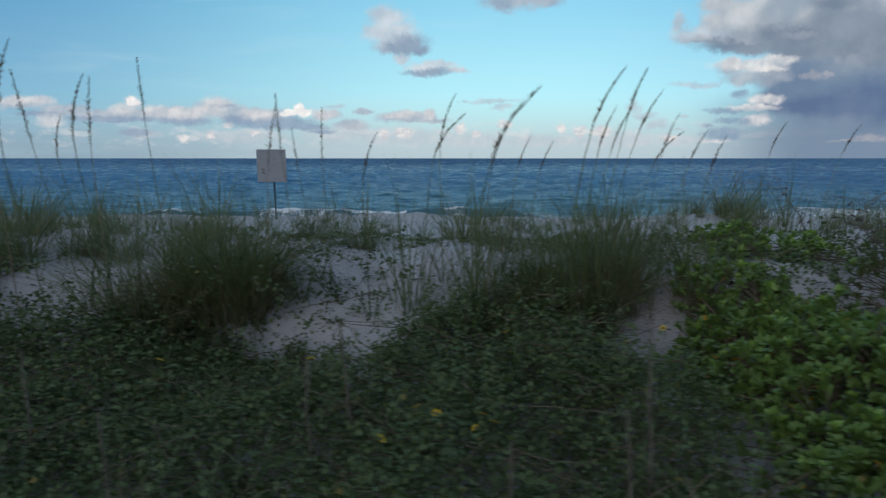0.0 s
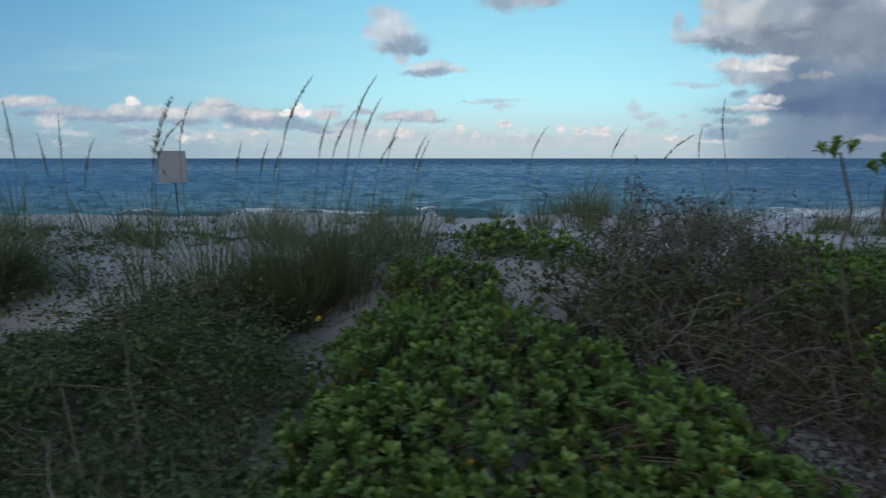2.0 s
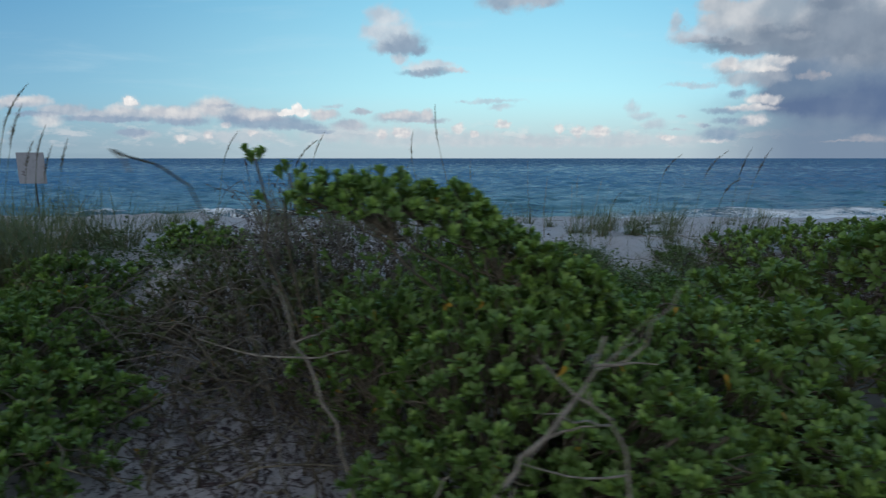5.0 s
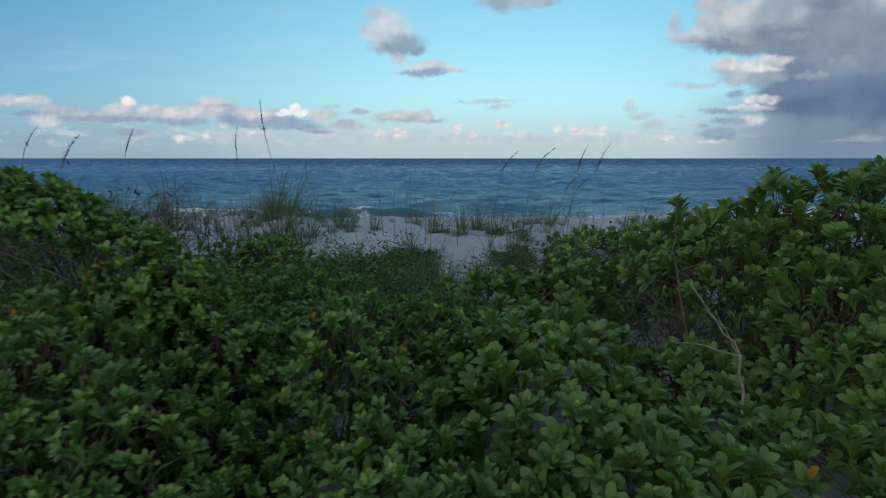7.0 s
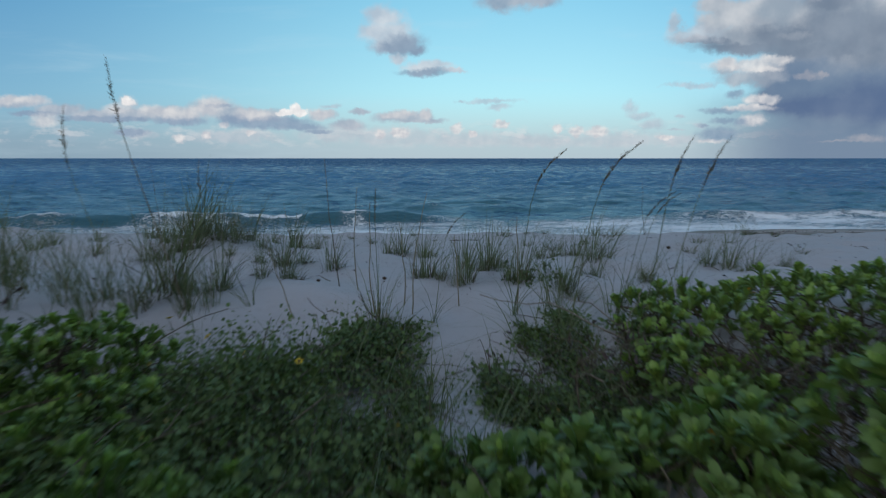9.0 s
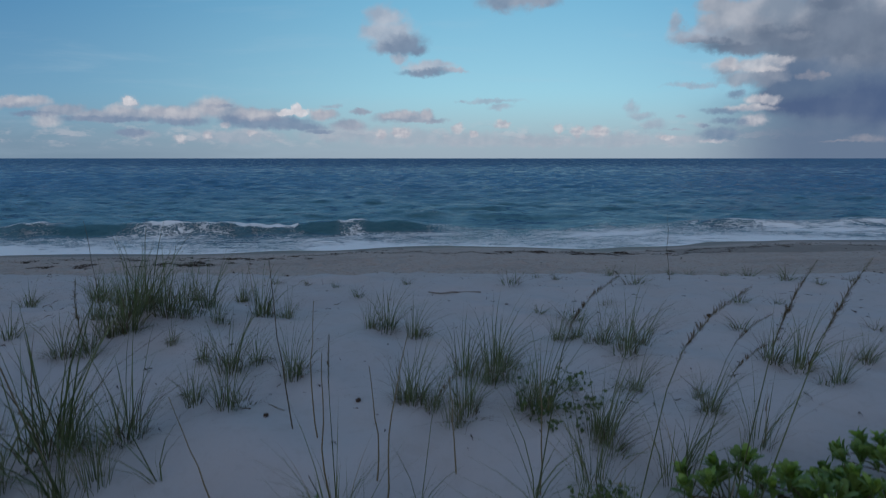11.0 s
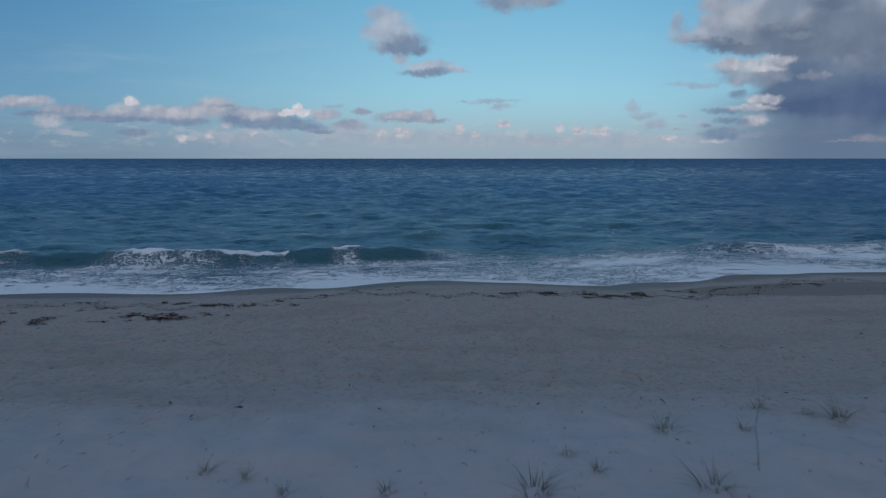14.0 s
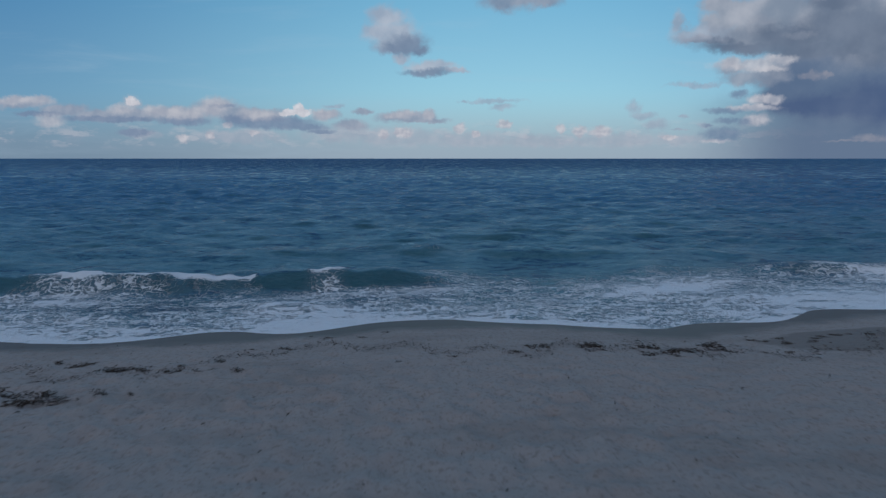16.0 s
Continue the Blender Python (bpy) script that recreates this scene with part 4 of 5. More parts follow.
for x, y, h in FAR_TUFTS:
    k = h / 0.14
    plant_first_or_copy(STUBBLE, used_stubble, int(rng.randint(3)), stand(None, x, y, rng.uniform(-0.9, 0.9), (k, k, k)))
for x, y, h in LEFT_TUFTS + MID_TUFTS:
    # each clump of blades with a withered skirt, small shoots round it
    k = h / 0.23
    plant_first_or_copy(SPARSE, used_sparse, int(rng.randint(3)), stand(None, x, y, rng.uniform(-0.5, 0.5), (k * 0.9, k * 0.9, k * 1.4)))
    plant_first_or_copy(STUBBLE, used_stubble, int(rng.randint(3)), stand(None, x + rng.normal(0, 0.05), y + rng.normal(0, 0.05), rng.uniform(-0.9, 0.9), (k * 0.9, k * 0.9, k * 0.75)))
for x, y, s in [(3.7, 4.4, 0.6), (3.2, 4.4, 0.6), (4.3, 4.35, 0.5), (5.2, 4.15, 0.55), (3.0, 4.8, 0.65), (3.4, 4.6, 0.6), (4.05, 4.6, 0.5), (6.1, 4.4, 0.6), (6.45, 4.5, 0.6), (6.9, 4.7, 0.55), (3.45, 4.1, 0.62), (3.6, 4.3, 0.66), (3.8, 4.15, 0.62), (3.95, 4.3, 0.6), (3.75, 4.42, 0.6), (3.35, 4.35, 0.66), (4.22, 4.25, 0.5), (3.15, 4.2, 0.6), (2.6, 4.6, 0.6), (2.2, 4.9, 0.6), (3.1, 6.6, 0.55), (3.35, 6.9, 0.5), (5.9, 5.3, 0.45), (5.6, 4.8, 0.5)]:
    plant_first_or_copy(TALL, used_tall, int(rng.randint(2)), stand(None, x, y, rng.uniform(0, 6.28), (s, s, s)))


# ---------------------------------------------------------------- shrubs with rosettes of spoon-shaped leaves
def spoon_leaf(length, width):
    """A fleshy spatulate leaf along its own y, folded along the midrib and bent back."""
    s = np.array([0.0, 0.38, 0.70, 0.91, 1.0])
    w = np.array([0.14, 0.48, 0.95, 0.88, 0.34]) * width * 0.5
    arch = 0.16 * length * np.sin(np.pi * s * 0.9) - 0.10 * length * s ** 3
    V = []
    for k in range(5):
        V += [(-w[k], s[k] * length, arch[k] + 0.18 * w[k]), (0, s[k] * length, arch[k] - 0.10 * w[k]), (w[k], s[k] * length, arch[k] + 0.18 * w[k])]
    F = []
    for k in range(4):
        a = 3 * k
        F += [(a, a + 1, a + 4, a + 3), (a + 1, a + 2, a + 5, a + 4)]
    return np.array(V), np.array(F)


LEAF_V, LEAF_F = spoon_leaf(0.096, 0.026)
BROAD_V, _ = spoon_leaf(0.104, 0.033)
GOLDEN = math.pi * (3 - math.sqrt(5))


def rosette_arrays(rng, n=13, size=1.0, cup=True):
    k = np.arange(n)
    az = k * GOLDEN + rng.uniform(0, 6.28)
    inner = k / (n - 1)
    tilt = np.interp(inner, [0, 0.6, 1], [0.96, 1.24, 1.5] if cup else [0.78, 1.14, 1.5]) + rng.normal(0, 0.14, n)
    scale = np.interp(inner, [0, 0.5, 1], [1.0, 1.05, 0.62]) * rng.uniform(0.85, 1.1, n) * size
    at = np.stack([0 * k, 0 * k, -0.035 + 0.04 * inner], -1) * size
    return batch(LEAF_V if cup else BROAD_V, LEAF_F, turn_matrices(az, tilt, rng.normal(0, 0.2, n), scale), at)


rr = np.random.RandomState(5)
ROSETTES = [poly_mesh("leaf_rosette", *rosette_arrays(rr, n), material=SHRUB_LEAF) for n in (22, 24, 26, 20)]
BROAD = [poly_mesh("leaf_rosette", *rosette_arrays(rr, n, 1.0, False), material=SHRUB_LEAF) for n in (20, 24, 18)]
DULL_ROSETTES = [poly_mesh("leaf_rosette", *rosette_arrays(rr, n, 0.85), material=DULL_LEAF) for n in (11, 13, 15)]


for meshes, old in ((ROSETTES, 0.45), (BROAD, 0.75)):
    # young heart leaves are lighter; broad rosettes have fewer, to darken them like shade
    for me in meshes:
        me.materials.append(YOUNG_LEAF)
        n = len(me.polygons)
        me.polygons.foreach_set("material_index", (np.arange(n) >= old * n).astype(np.int32))


def normal_matrix(normal, turn, scale):
    q = Vector(normal).normalized().to_track_quat("Z", "Y").to_matrix().to_4x4()
    return q @ Matrix.Rotation(turn, 4, "Z") @ Matrix.Scale(scale, 4)


def shrub(seed, label, lobes, spacing=0.080, dull=False, inner=0.9, cap=300, bare=0.0, size=0.72, broad=False, reach=0.45, every=13, fork=0.45, root_at=None):
    """A low spreading shrub: crooked stems from the sand, rosettes over its lobes.
    lobes: (x, y, half width, half depth, top, underside)."""
    rng = np.random.RandomState(seed)
    cx, cy = root_at or (np.mean([l[0] for l in lobes]), np.mean([l[1] for l in lobes]))
    base = Vector((cx, cy, float(land(cx, cy))))
    root = thing("shrub", label, "shrub", base, "shrubs on the dune")
    pts = []
    for lx, ly, rx, ry, top, under in lobes:
        h = top - under
        area = 2 * math.pi * ((rx * ry) ** 1.6 / 3 + 2 * (0.5 * (rx + ry) * h) ** 1.6 / 3) ** (1 / 1.6)
        n = int(area / spacing ** 2)
        # evenly strewn over the lobe, then jostled
        u = np.clip((np.arange(n) + rng.uniform(-0.5, 1.5, n)) / n, 0, 1) ** 0.7
        phi = np.arange(n) * GOLDEN + rng.uniform(0, 6.28) + rng.normal(0, 0.15, n)
        rad = np.sqrt(1 - u * u)
        wob = 1 + 0.09 * np.sin(3 * phi + seed) + 0.07 * np.sin(8 * phi + 9 * u) + rng.normal(0, 0.07, n)
        depth = np.ones(n)
        for k in range(n):
            nx, ny, nz = rad[k] * math.cos(phi[k]), rad[k] * math.sin(phi[k]), u[k]
            p = Vector((lx + rx * nx * wob[k], ly + ry * ny * wob[k], under + h * nz * (1 + 0.6 * (wob[k] - 1)) + rng.normal(0, 0.02)))
            if any(((p.x - a) / c) ** 2 + ((p.y - b) / d) ** 2 + (max(p.z - g, 0) / (e - g)) ** 2 < 0.8 for a, b, c, d, e, g in lobes if (a, b) != (lx, ly)):
                continue
            if p.z < float(land(p.x, p.y)) + 0.05:
                continue
            pts.append((p, Vector((nx / rx, ny / ry, nz / h + 2.2)).normalized()))
    order = rng.permutation(len(pts))
    meshes = DULL_ROSETTES if dull else BROAD if broad else ROSETTES
    chosen = [pts[i] for i in order if rng.uniform() >= bare]
    for p, nrm in chosen[:cap]:
        ob = new("leaf_rosette", meshes[int(rng.randint(len(meshes)))])
        ob.parent = root
        tilt = (nrm + Vector(rng.normal(0, 0.22, 3))).normalized()
        ob.matrix_basis = Matrix.Translation(p - base) @ normal_matrix(tilt, rng.uniform(0, 6.28), size * rng.uniform(0.75, 1.2))
    # the rest of the crown, and a deeper layer of leaves in its shade
    chunks = []
    deep = [(base + Vector(((p - base).x * 0.9, (p - base).y * 0.9, 0)) + Vector((0, 0, (p.z - base.z) * rng.uniform(0.2, 0.8))), nrm)
            for p, nrm in chosen if rng.uniform() < inner]
    for k, (p, nrm) in enumerate(chosen[cap:] + deep):
        v, f = rosette_arrays(rng, 13 if k < len(chosen) - cap else 6, size * rng.uniform(0.8, 1.15), not broad)
        m = normal_matrix((nrm + Vector(rng.normal(0, 0.4, 3))).normalized(), rng.uniform(0, 6.28), 1.0)
        chunks.append((v @ np.array(m.to_3x3()).T + np.array(p - base), f))
    if chunks:
        part("foliage", poly_mesh("foliage", *join(chunks)), DULL_LEAF if dull else SHRUB_LEAF, root, kind="stuff")
    # stems: main limbs first, twigs to the rosettes
    limbs, tips = [], []
    spread = max(max(abs(l[0] - cx) + l[2] for l in lobes), 0.3)
    for p, nrm in chosen[::every]:
        foot = Vector((base.x + (p.x - base.x) * reach + rng.normal(0, 0.05), base.y + (p.y - base.y) * reach + rng.normal(0, 0.05), 0))
        foot.z = float(land(foot.x, foot.y)) - 0.04
        limbs.append((foot, p))
        line = crooked(rng, foot - base, p - base, 7, 0.35)
        part("stem", poly_mesh("stem", *tube(line, np.linspace(0.011, 0.004, 7), 5)), TWIG, root)
    twigs = []
    for p, nrm in chosen:
        foot, tip = limbs[int(rng.randint(len(limbs)))]
        near = min(limbs, key=lambda l: (l[1] - p).length)
        start = near[0].lerp(near[1], rng.uniform(fork, 0.93))
        twigs.append(tube(crooked(rng, start - base, p - base, 4, 0.25), (0.005, 0.004, 0.003, 0.0025), 3))
    part("twigwork", poly_mesh("twigwork", *join(twigs)), TWIG, root, "thin brown twigs", "stuff")
    return root


GREEN = "bright green shrub of fleshy spoon-shaped leaf rosettes in sand"
shrub(101, GREEN, [(1.75, 1.8, 0.72, 0.75, 2.82, 2.30), (1.42, 1.4, 0.45, 0.5, 2.64, 2.28), (2.30, 1.55, 0.50, 0.5, 2.71, 2.28), (1.75, 2.45, 0.5, 0.45, 2.76, 2.35),
                   (1.46, 2.25, 0.40, 0.45, 2.74, 2.35), (1.6, 2.9, 0.40, 0.35, 2.88, 2.5), (1.75, 1.1, 0.6, 0.35, 2.58, 2.25), (2.50, 1.2, 0.42, 0.42, 2.60, 2.25)], 0.056, size=0.62)
shrub(102, "small dark green shrub of leaf rosettes on the dune crest", [(2.05, 3.75, 0.42, 0.34, 2.99, 2.55), (2.4, 3.5, 0.36, 0.3, 2.93, 2.5), (2.66, 3.3, 0.25, 0.25, 2.84, 2.5), (1.95, 3.2, 0.3, 0.3, 2.80, 2.45)], 0.062, size=0.60)
shrub(103, "brown twiggy shrub with sparse dull green leaves", [(2.75, 2.5, 0.5, 0.45, 2.86, 2.4), (3.25, 2.3, 0.45, 0.45, 2.88, 2.4), (2.55, 2.9, 0.4, 0.3, 2.92, 2.5), (3.1, 2.85, 0.4, 0.3, 2.96, 2.5),
                                                              (2.45, 2.2, 0.35, 0.35, 2.76, 2.4), (3.65, 2.2, 0.4, 0.35, 2.9, 2.4), (3.0, 1.9, 0.24, 0.2, 2.60, 2.35)],
      0.062, True, 0.4, 300, 0.42, 0.55)
shrub(104, "green shrub arching seaward with a flat overhanging crown", [(3.62, 1.60, 0.15, 0.14, 3.44, 3.35), (3.80, 1.60, 0.19, 0.17, 3.43, 3.32), (4.0, 1.62, 0.20, 0.2, 3.39, 3.26), (4.2, 1.70, 0.20, 0.2, 3.25, 3.14),
                                                                 (4.40, 1.60, 0.26, 0.24, 3.14, 2.96)], 0.040, size=0.58, reach=0.05, every=44, fork=0.86, root_at=(4.45, 1.55))
shrub(111, "broad green shrub of small leaf rosettes beside a sand hollow", [(4.28, 1.3, 0.42, 0.5, 3.02, 2.45), (4.15, 1.75, 0.45, 0.35, 3.0, 2.55), (3.72, 1.78, 0.34, 0.28, 2.92, 2.55), (4.6, 1.5, 0.3, 0.3, 2.98, 2.55),
                                                                       (4.55, 1.1, 0.4, 0.45, 2.88, 2.4), (4.0, 0.95, 0.35, 0.32, 2.68, 2.35)], 0.056, size=0.56)
shrub(105, GREEN, [(4.95, 1.75, 0.55, 0.7, 2.88, 2.35), (5.2, 1.1, 0.5, 0.45, 2.66, 2.28), (4.75, 2.5, 0.5, 0.5, 2.86, 2.4), (5.35, 2.3, 0.45, 0.5, 2.76, 2.35)], 0.066, size=0.64)
shrub(106, "green shrub with broad leaf rosettes and yellowing leaves", [(5.88, 1.9, 0.5, 0.75, 2.76, 2.35), (5.75, 2.95, 0.45, 0.36, 2.74, 2.35), (6.3, 3.05, 0.4, 0.36, 2.76, 2.35),
                   (6.1, 1.2, 0.45, 0.4, 2.62, 2.3), (5.5, 0.95, 0.45, 0.35, 2.55, 2.28)], 0.098, size=0.92, broad=True)
shrub(107, "tall dense green shrub with broad glossy leaf rosettes", [(7.6, 2.5, 0.62, 0.6, 3.39, 2.72), (7.05, 2.75, 0.40, 0.4, 3.15, 2.78), (7.45, 1.9, 0.5, 0.4, 3.05, 2.6), (6.78, 2.95, 0.22, 0.25, 3.0, 2.74), (7.15, 1.65, 0.30, 0.28, 2.78, 2.4), (6.78, 1.45, 0.3, 0.3, 2.56, 2.35), (6.60, 2.0, 0.24, 0.28, 2.62, 2.38)],
      0.098, size=0.92, broad=True)
shrub(108, "flat-topped green shrub bank with bare stems beneath", [(6.72, 4.1, 0.38, 0.40, 2.86, 2.66), (7.35, 4.15, 0.5, 0.42, 2.92, 2.70), (8.1, 4.25, 0.6, 0.45, 2.94, 2.70), (9.0, 4.3, 0.6, 0.45, 2.92, 2.68),
                                                                   (6.42, 3.66, 0.24, 0.26, 2.76, 2.50), (6.55, 3.45, 0.25, 0.22, 2.72, 2.42), (6.95, 3.85, 0.3, 0.25, 2.80, 2.60)], 0.086, size=0.84, inner=0.2)
shrub(109, GREEN, [(3.95, 3.5, 0.32, 0.32, 2.86, 2.56), (4.22, 3.50, 0.30, 0.34, 2.93, 2.54), (4.40, 3.25, 0.25, 0.3, 2.82, 2.48), (4.38, 2.95, 0.34, 0.42, 2.78, 2.44), (4.48, 2.6, 0.32, 0.33, 2.73, 2.40),
                   (4.0, 2.85, 0.4, 0.45, 2.84, 2.46)], 0.070, size=0.62)
shrub(110, "dull green shrub beside the tall one", [(7.9, 2.9, 0.6, 0.6, 2.95, 2.4), (8.6, 2.3, 0.6, 0.6, 3.1, 2.4)], 0.11, True, 0.5, 200)


def shoot(seed, tips, foot):
    """Lone upright shoots that carry a tuft of rosettes each."""
    rng = np.random.RandomState(seed)
    base = Vector((*foot, float(land(*foot))))
    root = thing("shoot", "upright bare shoot topped with green leaf rosettes", "shrub", base, "shrubs on the dune")
    for x, y, z in tips:
        tip = Vector((x, y, z - 0.04))
        line = crooked(rng, Vector((0, 0, -0.03)) + Vector(rng.normal(0, 0.03, 3)) * 0.5, tip - base, 7, 0.2)
        stem = part("stem", poly_mesh("stem", *tube(line, np.linspace(0.010, 0.005, 7), 5)), TWIG, root)
        for k in range(5):
            off = Vector((rng.normal(0, 0.035), rng.normal(0, 0.03), rng.normal(0, 0.012)))
            ob = new("leaf_rosette", ROSETTES[int(rng.randint(4))])
            ob.parent = stem
            ob.matrix_basis = Matrix.Translation(tip - base + off) @ normal_matrix(Vector((0, 0, 1)) + off * 9, rng.uniform(0, 6.28), rng.uniform(0.42, 0.60))
    return root


shoot(120, [(3.20, 1.90, 3.58), (3.36, 1.84, 3.52), (3.38, 1.68, 3.42)], (3.45, 1.85))
# ---------------------------------------------------------------- creeping vines with small heart-shaped leaves
def heart_leaf(size):
    V = np.array([(0, 0, 0), (-0.44, 0.38, 0.10), (0, 1.0, -0.08), (0.44, 0.38, 0.10)]) * size
    F = np.array([(0, 2, 1), (0, 3, 2)])
    return V, F


def mound(x, y, seed):
    w = wave_set(seed, 14, 1.6, 14.0, 1.0)
    f = fsum(x, y, w)
    return np.clip(0.5 + 0.5 * f, 0, 1)


def vine_patch(seed, label, inside, box, count, low, high, size=(0.011, 0.028), sparse=False, material=None):
    """A mat of leaves within an outline, thick where its mounds rise."""
    rng = np.random.RandomState(seed)
    x, y = rng.uniform(box[0], box[1], count), rng.uniform(box[2], box[3], count)
    ragged = fsum(x, y, wave_set(seed + 5, 22, 6.0, 40.0, 2.2))
    keep = inside(x, y) + 1.3 * ragged * inside(x, y) * (1 - inside(x, y)) > rng.uniform(0.05, 0.45, count)
    x, y = x[keep], y[keep]
    n = len(x)
    # two leaves in five sit on short sprigs that rise or trail from the mat
    per = 9
    m = int(0.4 * n) // per
    z_mat = (low + (high - low) * mound(x, y, seed + 1) ** 1.4) * np.clip(inside(x, y) + 0.2 * ragged[keep], 0.12, 1) ** 0.7
    z = land(x, y) + z_mat * (rng.uniform(0.0, 1.0, n) ** 0.6) + 0.008
    own = np.repeat(np.arange(m), per)
    away, rise = rng.normal(0, 0.07, (m, 2)), rng.uniform(0.02, 0.16, m) * np.clip(0.4 + z_mat[:m] / high, 0, 1.2)
    q = np.tile(np.linspace(0.0, 1.0, per), m)
    x[:m * per] = x[own] + away[own, 0] * q + rng.normal(0, 0.008, m * per)
    y[:m * per] = y[own] + away[own, 1] * q + rng.normal(0, 0.008, m * per)
    z[:m * per] = land(x[own], y[own]) + z_mat[own] * 0.8 + rise[own] * q + 0.01
    z = np.maximum(z, land(x, y) + 0.006)
    V, F = heart_leaf(1.0)
    m = turn_matrices(rng.uniform(0, 6.28, n), rng.normal(0.15, 0.6, n), rng.normal(0, 0.6, n), rng.uniform(*size, n))
    v, f = batch(V, F, m, np.stack([x, y, z], -1))
    ob = new("vine_leaves", poly_mesh("vine_leaves", v, f, material=material or VINE_LEAF))
    tagged(ob, label, "vine", kind="stuff")
    lines = []
    for _ in range(0 if sparse else n // 70):
        k = int(rng.randint(n))
        a = np.array([x[k], y[k], z[k] - 0.02])
        b = a + np.array([rng.normal(0, 0.16), rng.normal(0, 0.16), rng.normal(0.0, 0.06)])
        lines.append(tube(crooked(rng, a, b, 5, 0.3), np.linspace(0.003, 0.0015, 5), 3))
    if lines:
        tagged(new("vine_stems", poly_mesh("vine_stems", *join(lines), material=TWIG)), "tangled thin brown vine runners on sand", "vine", kind="stuff")


def front_mat(x, y):
    bare = 0.48 * np.exp(-((x + 0.52) / 0.5) ** 4) + 0.50 * np.exp(-((x + 2.25) / 0.42) ** 4)
    edge = 3.08 - bare + 0.07 * np.sin(4.1 * x) + 0.08 * np.sin(9.3 * x + 3 * y) + 0.06 * np.sin(21 * x - 5 * y)
    right = 1.22 + 0.10 * np.sin(3.3 * y) - 0.10 * (y - 1.8)
    pocket = np.clip(1.6 * np.exp(-((x - 0.99) / 0.15) ** 2 - ((y - 2.26) / 0.24) ** 2), 0, 1)
    # it thins out inland and to the north
    rim = np.clip((y - 0.30 - 0.25 * np.sin(2.3 * x) - 0.12 * np.sin(7 * x)) / 0.6, 0, 1) * np.clip((x + 4.6 + 0.3 * np.sin(3 * y) + 0.15 * np.sin(8 * y)) / 0.7, 0, 1)
    return np.clip((edge - y) / 0.5, 0, 1) * np.clip((right - x) / 0.2 + (1.3 - y), 0, 1) * (1 - pocket) * rim


def crest_leaves(x, y):
    return 0.42 * np.clip(mound(x, y, 91) * 2.2 - 0.6, 0, 1)


def crest_leaves_wide(x, y):
    return mound(x, y, 93)


def turn_mat(x, y):
    jag = 0.12 * np.sin(7 * x + 3 * np.sin(5 * y)) + 0.08 * np.sin(17 * x + 11 * y)
    a = np.exp(-((x - 5.0) / 0.66) ** 4 - ((y - 3.1 + jag) / 0.52) ** 4)
    b = np.exp(-((x - 6.05 + jag) / 0.24) ** 2 - ((y - 3.8) / 0.42) ** 4)
    c = 0.6 * np.exp(-((x - 5.22) / 0.22) ** 2 - ((y - 3.9) / 0.24) ** 2) + 0.6 * np.exp(-((x - 6.3) / 0.3) ** 2 - ((y - 3.45) / 0.25) ** 2) + 0.75 * np.exp(-((x - 4.68) / 0.28) ** 2 - ((y - 3.62) / 0.2) ** 2)
    gap = np.exp(-((x - 5.62) / 0.1) ** 2 - ((y - 3.7) / 0.4) ** 2)
    return np.clip(a + b + c, 0, 1) * (1 - gap)


def small_mat(x, y):
    return 0.8 * np.clip(np.exp(-((x - 6.01) / 0.20) ** 2 - ((y - 4.94) / 0.14) ** 2) + np.exp(-((x - 6.14) / 0.12) ** 2 - ((y - 5.21) / 0.08) ** 2), 0, 1)


MAT = "dense dark green mat of creeping vine with small heart-shaped leaves"
vine_patch(200, MAT, front_mat, (-5.0, 1.5, 0.2, 3.3), 400000, 0.02, 0.34, (0.009, 0.024))
vine_patch(202, MAT, turn_mat, (4.2, 6.6, 2.4, 4.6), 120000, 0.02, 0.17, (0.010, 0.026), material=LIGHT_VINE)
vine_patch(206, "small patch of green creeping vine on white sand", small_mat, (5.51, 6.61, 4.54, 5.61), 2600, 0.01, 0.08, (0.014, 0.032), sparse=True)
vine_patch(204, "scattered creeping vine leaves on the white crest sand", crest_leaves, (-4.5, 4.6, 2.4, 4.4), 40000, 0.01, 0.09, (0.014, 0.034), sparse=True)


def loose_blades(seed, inside, box, count, h, label, material):
    """Single grass blades that come up through the mats."""
    rng = np.random.RandomState(seed)
    x, y = rng.uniform(box[0], box[1], count), rng.uniform(box[2], box[3], count)
    keep = inside(x, y) > 0.3
    x, y = x[keep], y[keep]
    v, f = blades(rng, len(x), 0.001, *h, 0.0045, 0.1, 1.4, spread=0.6)
    v = v.reshape(len(x), -1, 3) + np.stack([x, y, land(x, y)], -1)[:, None, :]
    tagged(new("grass_blades", poly_mesh("grass_blades", v.reshape(-1, 3), f, material=material)), label, "grass", kind="stuff")


loose_blades(210, front_mat, (-5.0, 1.5, 0.3, 3.3), 5200, (0.18, 0.46), "thin green grass blades growing through the vine mat", GRASS)
loose_blades(211, front_mat, (-5.0, 1.5, 0.3, 3.3), 1500, (0.15, 0.42), "dry grass blades in the vine mat", DRY_GRASS)
loose_blades(212, turn_mat, (4.2, 6.7, 2.4, 4.6), 4200, (0.15, 0.55), "thin grass blades among the vines", GRASS)
loose_blades(213, crest_leaves_wide, (-4.5, 4.4, 2.6, 4.4), 1600, (0.10, 0.34), "single grass blades on the sandy crest", GRASS)


